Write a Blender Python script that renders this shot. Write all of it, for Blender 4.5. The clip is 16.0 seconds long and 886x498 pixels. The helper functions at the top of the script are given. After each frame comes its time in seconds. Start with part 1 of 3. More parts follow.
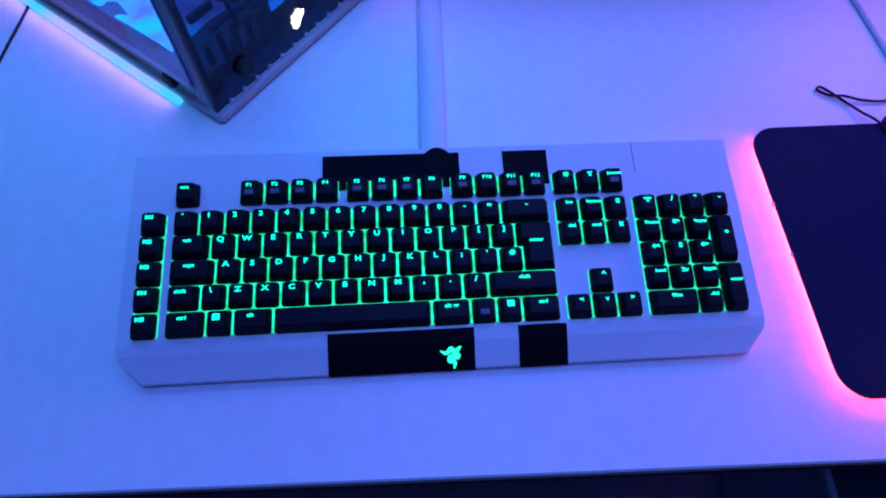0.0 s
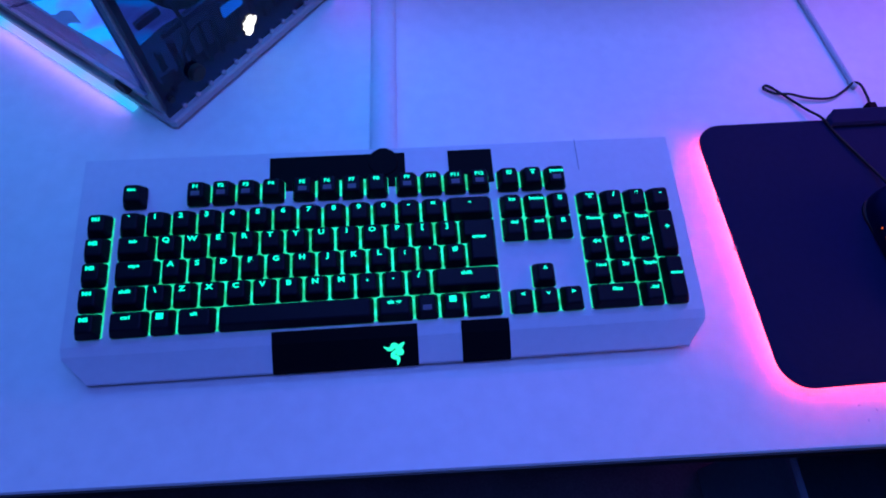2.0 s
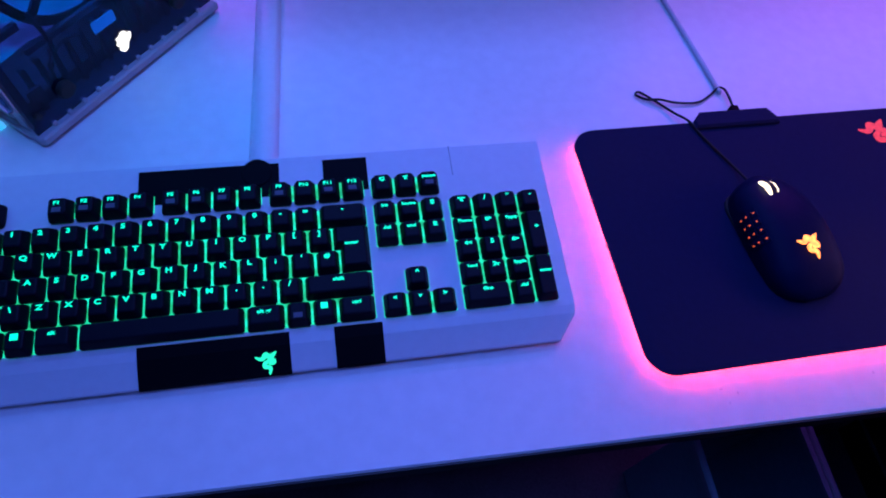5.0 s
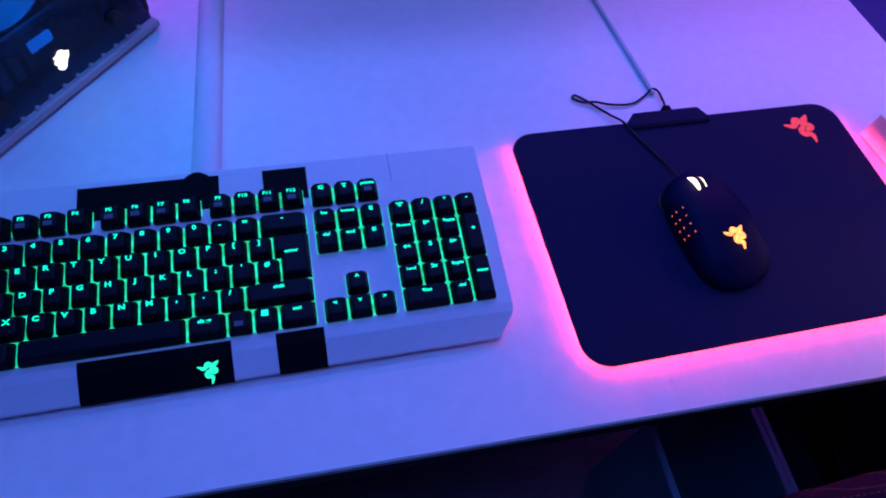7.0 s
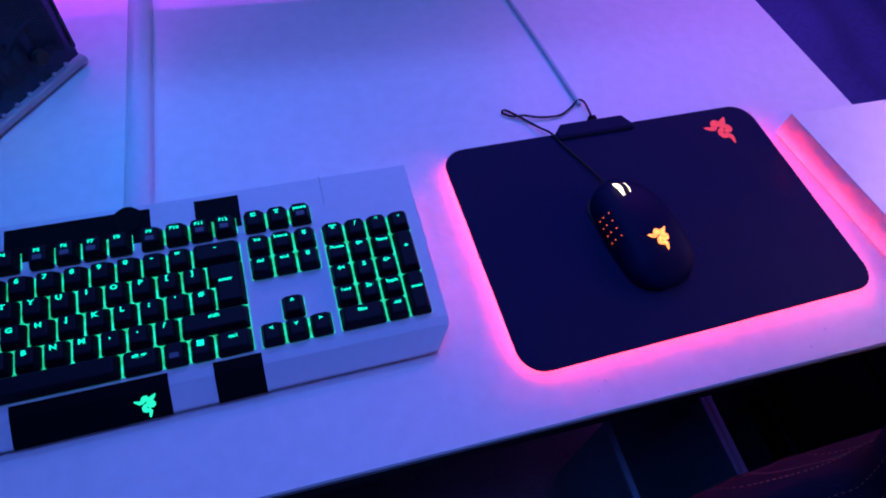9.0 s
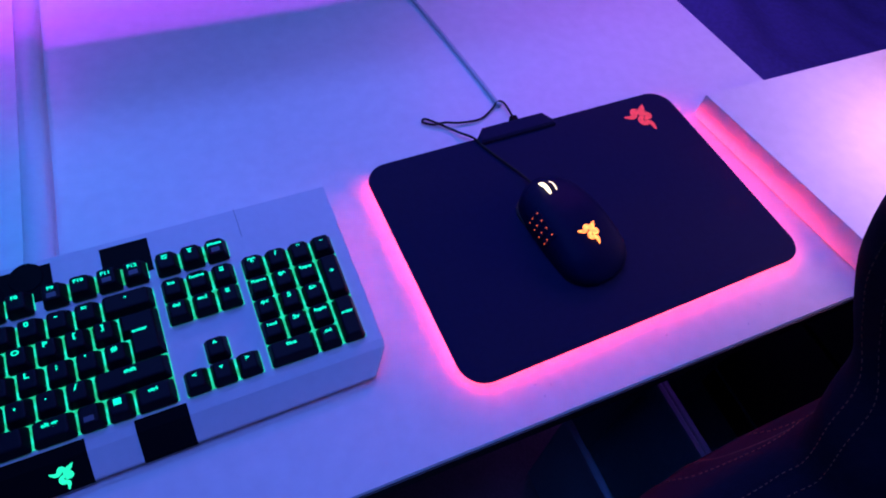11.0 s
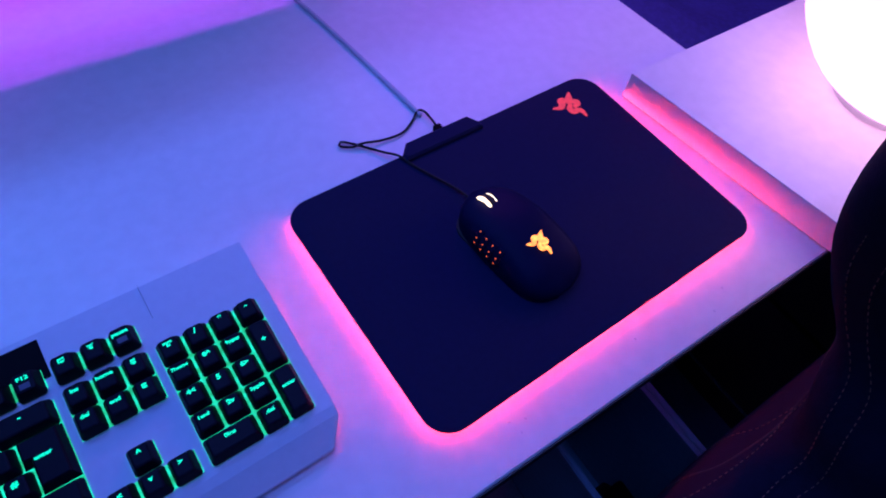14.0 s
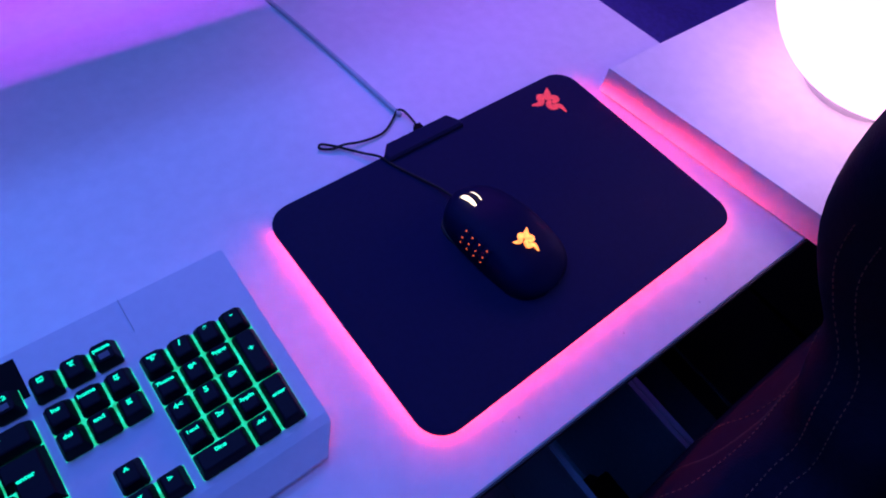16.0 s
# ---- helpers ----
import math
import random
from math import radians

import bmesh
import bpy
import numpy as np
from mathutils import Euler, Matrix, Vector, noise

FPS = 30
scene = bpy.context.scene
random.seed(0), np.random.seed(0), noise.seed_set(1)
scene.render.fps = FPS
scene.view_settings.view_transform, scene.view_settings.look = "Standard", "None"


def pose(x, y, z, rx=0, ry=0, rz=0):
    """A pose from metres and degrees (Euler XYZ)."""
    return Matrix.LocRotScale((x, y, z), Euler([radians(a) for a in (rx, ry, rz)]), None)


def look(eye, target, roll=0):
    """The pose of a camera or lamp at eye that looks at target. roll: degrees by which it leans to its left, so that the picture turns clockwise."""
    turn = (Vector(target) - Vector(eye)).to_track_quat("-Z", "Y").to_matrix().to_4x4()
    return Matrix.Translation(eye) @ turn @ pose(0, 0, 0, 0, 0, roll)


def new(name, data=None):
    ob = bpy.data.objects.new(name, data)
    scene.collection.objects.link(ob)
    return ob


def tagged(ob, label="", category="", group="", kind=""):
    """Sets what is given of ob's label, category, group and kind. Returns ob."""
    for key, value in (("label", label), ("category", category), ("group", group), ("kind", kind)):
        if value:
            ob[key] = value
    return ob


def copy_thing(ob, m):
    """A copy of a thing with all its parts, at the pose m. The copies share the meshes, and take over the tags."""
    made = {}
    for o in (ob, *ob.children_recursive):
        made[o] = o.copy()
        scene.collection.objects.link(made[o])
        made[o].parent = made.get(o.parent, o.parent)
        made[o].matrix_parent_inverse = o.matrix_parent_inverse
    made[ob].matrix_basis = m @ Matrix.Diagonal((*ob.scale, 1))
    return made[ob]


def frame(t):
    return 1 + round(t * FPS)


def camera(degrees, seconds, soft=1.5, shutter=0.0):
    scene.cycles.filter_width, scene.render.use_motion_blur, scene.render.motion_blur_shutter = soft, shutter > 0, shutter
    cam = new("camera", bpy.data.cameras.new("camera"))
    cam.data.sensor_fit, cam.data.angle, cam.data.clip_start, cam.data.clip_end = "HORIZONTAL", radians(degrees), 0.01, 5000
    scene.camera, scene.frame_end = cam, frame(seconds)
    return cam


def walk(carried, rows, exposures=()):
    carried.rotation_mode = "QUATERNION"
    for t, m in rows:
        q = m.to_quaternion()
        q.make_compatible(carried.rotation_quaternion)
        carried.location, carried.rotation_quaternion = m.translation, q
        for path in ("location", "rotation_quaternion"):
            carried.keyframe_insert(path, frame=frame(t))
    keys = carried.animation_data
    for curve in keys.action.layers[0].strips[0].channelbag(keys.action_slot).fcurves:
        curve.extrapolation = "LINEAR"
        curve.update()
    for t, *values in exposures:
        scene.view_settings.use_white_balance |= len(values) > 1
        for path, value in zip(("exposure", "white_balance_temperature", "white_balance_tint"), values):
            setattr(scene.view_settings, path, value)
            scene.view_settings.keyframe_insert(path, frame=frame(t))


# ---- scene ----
cam = camera(72.6, 16.0, soft=1.9)
PATH = [
    (0, (0.179, -0.153, 0.441), (0.281, 0.727, -1.352), 4.7),
    (0.5, (0.189, -0.156, 0.44), (0.291, 0.738, -1.346), 4.5),
    (1, (0.198, -0.159, 0.441), (0.299, 0.74, -1.342), 4.1),
    (1.5, (0.209, -0.164, 0.442), (0.313, 0.745, -1.336), 4.0),
    (2, (0.219, -0.168, 0.443), (0.331, 0.748, -1.331), 4.2),
    (2.5, (0.232, -0.171, 0.442), (0.353, 0.752, -1.328), 4.4),
    (3, (0.246, -0.174, 0.443), (0.39, 0.759, -1.32), 5.2),
    (3.5, (0.257, -0.178, 0.442), (0.437, 0.767, -1.311), 6.5),
    (4, (0.265, -0.181, 0.442), (0.479, 0.771, -1.303), 7.7),
    (6.5, (0.302, -0.199, 0.453), (0.624, 0.781, -1.261), 10.1),
    (7, (0.309, -0.202, 0.456), (0.65, 0.777, -1.254), 10.3),
    (7.5, (0.317, -0.203, 0.461), (0.689, 0.777, -1.242), 11.0),
    (8, (0.324, -0.208, 0.463), (0.717, 0.784, -1.229), 10.9),
    (8.5, (0.332, -0.21, 0.467), (0.749, 0.782, -1.219), 11.0),
    (9, (0.337, -0.212, 0.471), (0.78, 0.782, -1.207), 10.8),
    (11.5, (0.374, -0.198, 0.462), (0.993, 0.75, -1.187), 10.0),
    (12, (0.381, -0.186, 0.458), (1.037, 0.736, -1.191), 9.8),
    (12.5, (0.389, -0.173, 0.452), (1.072, 0.724, -1.2), 9.2),
    (13, (0.392, -0.162, 0.449), (1.1, 0.707, -1.207), 9.4),
    (13.5, (0.394, -0.157, 0.446), (1.117, 0.698, -1.211), 9.2),
    (14, (0.396, -0.152, 0.445), (1.13, 0.689, -1.214), 9.3),
    (14.5, (0.395, -0.151, 0.443), (1.145, 0.688, -1.21), 9.2),
    (15, (0.393, -0.146, 0.446), (1.157, 0.67, -1.212), 10.2),
    (15.5, (0.392, -0.146, 0.444), (1.172, 0.663, -1.211), 10.3),
    (16, (0.391, -0.143, 0.442), (1.189, 0.645, -1.214), 10.9),
]
walk(cam, [(t, look(eye, target, roll)) for t, eye, target, roll in PATH],
     exposures=[(0, 0.42), (1.0, 0.39), (1.7, 0.28), (2.5, 0.06), (3.0, 0.20), (3.5, 0.20), (4, 0.13), (6.5, 0.08), (9, -0.04), (12, -0.12), (16, -0.09)])


# ---- world, large lights ----
world = bpy.data.worlds.new("night_room")
scene.world = world
world.use_nodes = True
world.node_tree.nodes["Background"].inputs[0].default_value = (0.05, 0.08, 1.0, 1)
world.node_tree.nodes["Background"].inputs[1].default_value = 0.02


def area_lamp(name, m, sx, sy, colour, watts, spread=180):
    d = bpy.data.lights.new(name, "AREA")
    d.shape, d.size, d.size_y, d.color, d.energy = "RECTANGLE", sx, sy, colour, watts
    d.spread = radians(spread)
    ob = new(name, d)
    ob.matrix_world = m
    return ob


# added blue fill under the ceiling, the screen's glow, the purple strip behind the screen
area_lamp("blue_fill_overhead", pose(0.40, -0.10, 1.55), 0.8, 0.5, (0.078, 0.182, 1.0), 12.5)
# second added blue fill, high behind the desk, from no known light
area_lamp("blue_fill_back", look((0.40, 0.84, 1.45), (0.40, -0.05, 0.0)), 1.3, 0.12, (0.075, 0.188, 1.0), 10.0)
area_lamp("screen_glow", pose(0.42, 0.495, 0.33, -78, 0, 0), 0.60, 0.32, (0.03, 0.36, 1.0), 0.20)
area_lamp("strip_glow", pose(0.38, 0.617, 0.27), 0.80, 0.014, (0.52, 0.05, 1.0), 1.5)
area_lamp("strip_glow_end", pose(0.135, 0.575, 0.15), 0.09, 0.03, (0.54, 0.05, 1.0), 0.26)
# added violet fill for the desk's right side, where no strip hangs
area_lamp("violet_fill_right", pose(1.15, 0.70, 0.55, -40, 0, 0), 0.6, 0.03, (0.55, 0.09, 1.0), 2.8)
area_lamp("fan_glow", look((0.075, 0.288, 0.26), (0.150, 0.235, 0.0)), 0.12, 0.08, (0.0, 0.38, 1.0), 0.085, 75)
area_lamp("case_glow", look((-0.163, 0.294, 0.22), (-0.40, -0.03, -0.02)), 0.30, 0.30, (0.07, 0.35, 1.0), 0.65)
area_lamp("bar_glow", look((-0.1775, 0.3270, 0.0085), (-0.36, 0.09, -0.04)), 0.36, 0.008, (0.46, 0.20, 1.0), 0.055)

# ---- materials ----


def material(name, colour, rough=0.5, metal=0.0, vary=0.12, scale=40.0, bump=0.0, bump_scale=300.0, spec=0.5):
    """Principled surface: colour broken up at two scales, roughness that varies, a fine relief."""
    m = bpy.data.materials.new(name)
    m.use_nodes = True
    nt = m.node_tree
    b = nt.nodes["Principled BSDF"]
    co = nt.nodes.new("ShaderNodeTexCoord")
    n1, n2 = nt.nodes.new("ShaderNodeTexNoise"), nt.nodes.new("ShaderNodeTexNoise")
    n1.inputs["Scale"].default_value, n1.inputs["Detail"].default_value = scale * 0.15, 4
    n2.inputs["Scale"].default_value, n2.inputs["Detail"].default_value = scale * 3, 3
    add = nt.nodes.new("ShaderNodeMath")
    add.operation = "MULTIPLY_ADD"
    add.inputs[1].default_value = 0.5
    half = nt.nodes.new("ShaderNodeMath")
    half.operation = "MULTIPLY"
    half.inputs[1].default_value = 0.5
    for n in (n1, n2):
        nt.links.new(co.outputs["Object"], n.inputs["Vector"])
    nt.links.new(n2.outputs[0], half.inputs[0])
    nt.links.new(n1.outputs[0], add.inputs[0])
    nt.links.new(half.outputs[0], add.inputs[2])
    ramp = nt.nodes.new("ShaderNodeMapRange")
    ramp.inputs["From Min"].default_value, ramp.inputs["From Max"].default_value = 0.3, 0.7
    ramp.inputs["To Min"].default_value, ramp.inputs["To Max"].default_value = 1 - vary, 1 + vary * 0.4
    nt.links.new(add.outputs[0], ramp.inputs["Value"])
    mul = nt.nodes.new("ShaderNodeVectorMath")
    mul.operation = "SCALE"
    mul.inputs[0].default_value = colour
    nt.links.new(ramp.outputs[0], mul.inputs["Scale"])
    nt.links.new(mul.outputs[0], b.inputs["Base Color"])
    rr = nt.nodes.new("ShaderNodeMapRange")
    rr.inputs["From Min"].default_value, rr.inputs["From Max"].default_value = 0.3, 0.7
    rr.inputs["To Min"].default_value, rr.inputs["To Max"].default_value = max(rough - 0.07, 0.02), min(rough + 0.07, 1)
    nt.links.new(n1.outputs[0], rr.inputs["Value"])
    nt.links.new(rr.outputs[0], b.inputs["Roughness"])
    b.inputs["Metallic"].default_value = metal
    b.inputs["Specular IOR Level"].default_value = spec
    if bump:
        n3, bp = nt.nodes.new("ShaderNodeTexNoise"), nt.nodes.new("ShaderNodeBump")
        n3.inputs["Scale"].default_value = bump_scale
        nt.links.new(co.outputs["Object"], n3.inputs["Vector"])
        bp.inputs["Strength"].default_value, bp.inputs["Distance"].default_value = bump, 0.002
        nt.links.new(n3.outputs[0], bp.inputs["Height"])
        nt.links.new(bp.outputs[0], b.inputs["Normal"])
    return m


def glow(name, colour, strength, vary=0.0, scale=60.0, second=None):
    """A surface that gives off light; second: another colour that it drifts to."""
    m = bpy.data.materials.new(name)
    m.use_nodes = True
    nt = m.node_tree
    b = nt.nodes["Principled BSDF"]
    b.inputs["Base Color"].default_value = (0.02, 0.02, 0.02, 1)
    b.inputs["Emission Color"].default_value = (*colour, 1)
    b.inputs["Emission Strength"].default_value = strength
    if vary or second:
        co, n = nt.nodes.new("ShaderNodeTexCoord"), nt.nodes.new("ShaderNodeTexNoise")
        n.inputs["Scale"].default_value = scale
        nt.links.new(co.outputs["Object"], n.inputs["Vector"])
        if vary:
            r = nt.nodes.new("ShaderNodeMapRange")
            r.inputs["From Min"].default_value, r.inputs["From Max"].default_value = 0.3, 0.7
            r.inputs["To Min"].default_value, r.inputs["To Max"].default_value = strength * (1 - vary), strength * (1 + vary)
            nt.links.new(n.outputs[0], r.inputs["Value"])
            nt.links.new(r.outputs[0], b.inputs["Emission Strength"])
        if second:
            mx = nt.nodes.new("ShaderNodeMix")
            mx.data_type = "RGBA"
            mx.inputs["A"].default_value, mx.inputs["B"].default_value = (*colour, 1), (*second, 1)
            r2 = nt.nodes.new("ShaderNodeMapRange")
            r2.inputs["From Min"].default_value, r2.inputs["From Max"].default_value = 0.4, 0.6
            nt.links.new(n.outputs[0], r2.inputs["Value"])
            nt.links.new(r2.outputs[0], mx.inputs["Factor"])
            nt.links.new(mx.outputs["Result"], b.inputs["Emission Color"])
    return m


def glass(name, tint, rough=0.02):
    m = bpy.data.materials.new(name)
    m.use_nodes = True
    nt = m.node_tree
    out = nt.nodes["Material Output"]
    nt.nodes.remove(nt.nodes["Principled BSDF"])
    tr, gl, mx, fr = (nt.nodes.new("ShaderNode" + k) for k in ("BsdfTransparent", "BsdfGlossy", "MixShader", "LayerWeight"))
    tr.inputs[0].default_value = (*tint, 1)
    gl.inputs["Roughness"].default_value = rough
    pw, sc = nt.nodes.new("ShaderNodeMath"), nt.nodes.new("ShaderNodeMath")
    pw.operation, sc.operation = "POWER", "MULTIPLY_ADD"
    pw.inputs[1].default_value, sc.inputs[1].default_value, sc.inputs[2].default_value = 4.0, 0.5, 0.03
    fr.inputs[0].default_value = 0.5
    nt.links.new(fr.outputs["Facing"], pw.inputs[0])
    nt.links.new(pw.outputs[0], sc.inputs[0])
    nt.links.new(sc.outputs[0], mx.inputs[0])
    nt.links.new(tr.outputs[0], mx.inputs[1])
    nt.links.new(gl.outputs[0], mx.inputs[2])
    nt.links.new(mx.outputs[0], out.inputs[0])
    return m


M_DESK = material("white_laminate", (0.80, 0.80, 0.80), 0.42, vary=0.09, scale=22, bump=0.03, bump_scale=900)
M_EDGE = material("shaded_edge_band", (0.045, 0.038, 0.038), 0.6, vary=0.15)
M_WHITE = material("white_plastic", (0.70, 0.70, 0.74), 0.40, vary=0.06, scale=50, bump=0.05, bump_scale=1500)
M_VINYL = material("black_vinyl", (0.002, 0.002, 0.005), 0.55, spec=0.06, vary=0.2, bump=0.04, bump_scale=1200)
M_CAP = material("black_keycap", (0.0032, 0.0045, 0.013), 0.52, spec=0.13, vary=0.25, scale=120, bump=0.08, bump_scale=2500)
M_ICON = material("grey_icon", (0.10, 0.11, 0.16), 0.6)
M_LEGEND = glow("green_legend", (0.0, 0.95, 0.60), 1.35, vary=0.15, scale=300)
M_BACK = glow("green_backlight", (0.02, 0.90, 0.36), 0.85, vary=0.45, scale=110, second=(0.01, 0.88, 0.60))
M_KLOGO = glow("cyan_green_emblem", (0.02, 0.95, 0.55), 1.2, vary=0.1)
M_MAT = material("black_hard_mat", (0.0044, 0.0075, 0.046), 0.78, spec=0.16, vary=0.2, scale=60, bump=0.10, bump_scale=3500)
M_PINK = glow("pink_light_guide", (1.0, 0.032, 0.078), 70.0)
M_RED = glow("red_emblem", (1.0, 0.06, 0.09), 0.8, vary=0.15, scale=200)
M_MOUSE = material("black_mouse_plastic", (0.0036, 0.0060, 0.036), 0.50, spec=0.06, vary=0.2, bump=0.06, bump_scale=2500)
M_RUBBER = material("black_rubber", (0.006, 0.006, 0.007), 0.7)
M_ORANGE = glow("orange_glow", (1.0, 0.27, 0.06), 2.8, vary=0.35, scale=220)
M_DOT = glow("orange_button_marks", (1.0, 0.15, 0.035), 0.95, vary=0.5, scale=250)
M_WHEEL = glow("warm_white_glow", (1.0, 0.78, 0.55), 3.0)
M_CABLE = material("black_braided_cable", (0.006, 0.006, 0.010), 0.75, bump=0.4, bump_scale=1800)
M_GREYCABLE = material("pale_grey_cable", (0.54, 0.56, 0.60), 0.55)
M_LAMP = glow("frosted_globe_light", (1.0, 0.48, 0.90), 2.3)
M_CASE = material("white_powder_coat", (0.40, 0.40, 0.44), 0.48, vary=0.06, scale=60, bump=0.08, bump_scale=2500)
M_GRILLE = material("mid_grey_plastic", (0.20, 0.20, 0.25), 0.55, vary=0.15)
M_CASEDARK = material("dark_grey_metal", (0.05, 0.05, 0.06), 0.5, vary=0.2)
M_GLASS = glass("clear_glass", (0.50, 0.54, 0.72))
M_TINT = glass("smoked_glass", (0.18, 0.19, 0.31))
M_GEDGE = material("dark_glass_edge", (0.015, 0.015, 0.03), 0.25)
M_LEDBAR = glow("light_bar", (0.03, 0.46, 1.0), 1.0, second=(0.38, 0.32, 1.0), scale=9)
M_RING = glow("fan_ring_light", (0.01, 0.36, 1.0), 4.5, vary=0.4, scale=18)
M_ROTOR = glow("lit_fan_rotor", (0.01, 0.30, 1.0), 1.3, vary=0.4, scale=25)
M_DISC = glow("fan_disc_light", (0.0, 0.40, 1.0), 4.0, vary=0.2, scale=20)
M_RINGV = glow("fan_ring_light_violet", (0.40, 0.16, 1.0), 1.1, vary=0.4, scale=18)
M_CLOUD = glow("shroud_glow_cloud", (0.12, 0.26, 1.0), 3.0, vary=0.5, scale=30, second=(0.0, 0.42, 1.0))
M_EMBLEM = glow("white_emblem", (1.0, 0.98, 0.95), 1.6)
M_LEATHER = material("black_leather", (0.0085, 0.0090, 0.022), 0.75, spec=0.02, vary=0.3, scale=60, bump=0.25, bump_scale=700)
M_PIPING = material("dark_red_piping", (0.006, 0.004, 0.006), 0.8, vary=0.3, bump=0.2)
M_THREAD = material("tan_thread", (0.13, 0.06, 0.04), 0.8)
M_BIN = material("blue_grey_plastic", (0.20, 0.46, 0.52), 0.4, vary=0.2)
M_RIM = material("pale_blue_plastic_rim", (0.30, 0.48, 0.58), 0.4, vary=0.1)
M_METAL = material("grey_metal", (0.25, 0.25, 0.27), 0.35, metal=0.9)
M_FLOOR = material("dark_carpet", (0.16, 0.19, 0.20), 0.95, vary=0.4, scale=80, bump=0.6, bump_scale=260)
M_WALL = material("painted_wall", (0.15, 0.15, 0.18), 0.85, vary=0.08, scale=20, bump=0.1, bump_scale=200)
M_CEIL = material("ceiling_paint", (0.30, 0.30, 0.31), 0.9, vary=0.05)
M_DUVET = material("indigo_bedding", (0.07, 0.07, 0.28), 0.85, vary=0.35, scale=30, bump=0.3, bump_scale=300)
M_SCREEN = glow("screen_blue", (0.10, 0.24, 1.0), 1.0, vary=0.3, scale=6)
M_STRIP = glow("purple_strip", (0.6, 0.07, 1.0), 3.0)

# ---- mesh helpers ----


def thing(name, label, category, m=None, group="", kind=""):
    ob = new(name)
    ob.empty_display_size = 0.02
    if m is not None:
        ob.matrix_basis = m
    return tagged(ob, label, category, group, kind)


def mesh_of(bm, name, mats, smooth=False):
    me = bpy.data.meshes.new(name)
    bmesh.ops.recalc_face_normals(bm, faces=bm.faces)
    bm.to_mesh(me)
    bm.free()
    for mt in mats if isinstance(mats, (list, tuple)) else [mats]:
        me.materials.append(mt)
    if smooth:
        me.polygons.foreach_set("use_smooth", [True] * len(me.polygons))
    return me


def part(name, bm, mats, parent, label="", m=None, smooth=False, kind=""):
    me = bm if isinstance(bm, bpy.types.Mesh) else mesh_of(bm, name, mats, smooth)
    ob = new(name, me)
    ob.parent = parent
    if m is not None:
        ob.matrix_basis = m
    return tagged(ob, label, kind=kind)


def single(name, bm, mats, label, category="", m=None, smooth=False, kind="", group=""):
    ob = new(name, mesh_of(bm, name, mats, smooth))
    if m is not None:
        ob.matrix_basis = m
    return tagged(ob, label, category, group, kind)


def rounded(x0, x1, y0, y1, r, n=4):
    pts = []
    for cx, cy, a in ((x1 - r, y0 + r, -90), (x1 - r, y1 - r, 0), (x0 + r, y1 - r, 90), (x0 + r, y0 + r, 180)):
        for k in range(n + 1):
            t = radians(a + 90 * k / n)
            pts.append((cx + r * math.cos(t), cy + r * math.sin(t)))
    return pts


def inset(pts, d):
    """The outline (anticlockwise) moved inwards by d."""
    out, n = [], len(pts)
    for i in range(n):
        p, q, s = (Vector(pts[(i + k) % n]) for k in (-1, 0, 1))
        e1, e2 = (q - p).normalized(), (s - q).normalized()
        n1, n2 = Vector((-e1.y, e1.x)), Vector((-e2.y, e2.x))
        b = n1 + n2
        out.append(q + b * (d / max(1 + n1.dot(n2), 0.3)))
    return [(v.x, v.y) for v in out]


def stack(levels, outline, bm=None, floor=True):
    """Rings of the outline, each (z, inset, dy), joined and closed at the top and, if asked, below."""
    bm = bm or bmesh.new()
    rings = []
    for z, d, dy in levels:
        pts = inset(outline, d) if d else outline
        rings.append([bm.verts.new((x, y + dy, z)) for x, y in pts])
    n = len(outline)
    for a, b in zip(rings, rings[1:]):
        for i in range(n):
            bm.faces.new((a[i], a[(i + 1) % n], b[(i + 1) % n], b[i]))
    bm.faces.new(rings[-1])
    if floor:
        bm.faces.new(rings[0][::-1])
    return bm


def box(x0, x1, y0, y1, z0, z1, bev=0.0, seg=2, bm=None):
    own = bmesh.new()
    bmesh.ops.create_cube(own, size=1, matrix=Matrix.Translation(((x0 + x1) / 2, (y0 + y1) / 2, (z0 + z1) / 2)) @ Matrix.Diagonal((x1 - x0, y1 - y0, z1 - z0, 1)))
    if bev:
        bmesh.ops.bevel(own, geom=own.edges[:], offset=bev, segments=seg, profile=0.6, affect="EDGES")
    if bm is None:
        return own
    return join(bm, own)


def join(bm, other, m=None):
    if m is not None:
        bmesh.ops.transform(other, matrix=m, verts=other.verts)
    me = bpy.data.meshes.new("joined")
    other.to_mesh(me)
    other.free()
    bm.from_mesh(me)
    bpy.data.meshes.remove(me)
    return bm


def cyl(r, z0, z1, n=20, bev=0.0, r2=None):
    o = [(r * math.cos(2 * math.pi * k / n), r * math.sin(2 * math.pi * k / n)) for k in range(n)]
    if bev:
        return stack([(z0, 0, 0), (z1 - bev, 0, 0), (z1, bev, 0)], o)
    return stack([(z0, 0, 0), (z1, r - (r2 or r), 0)], o)


def ring(r0, r1, z0, z1, n=40):
    bm = bmesh.new()
    v = [[bm.verts.new((r * math.cos(2 * math.pi * k / n), r * math.sin(2 * math.pi * k / n), z)) for k in range(n)] for r, z in ((r0, z0), (r1, z0), (r1, z1), (r0, z1))]
    for i in range(4):
        for k in range(n):
            bm.faces.new((v[i][k], v[i][(k + 1) % n], v[(i + 1) % 4][(k + 1) % n], v[(i + 1) % 4][k]))
    return bm


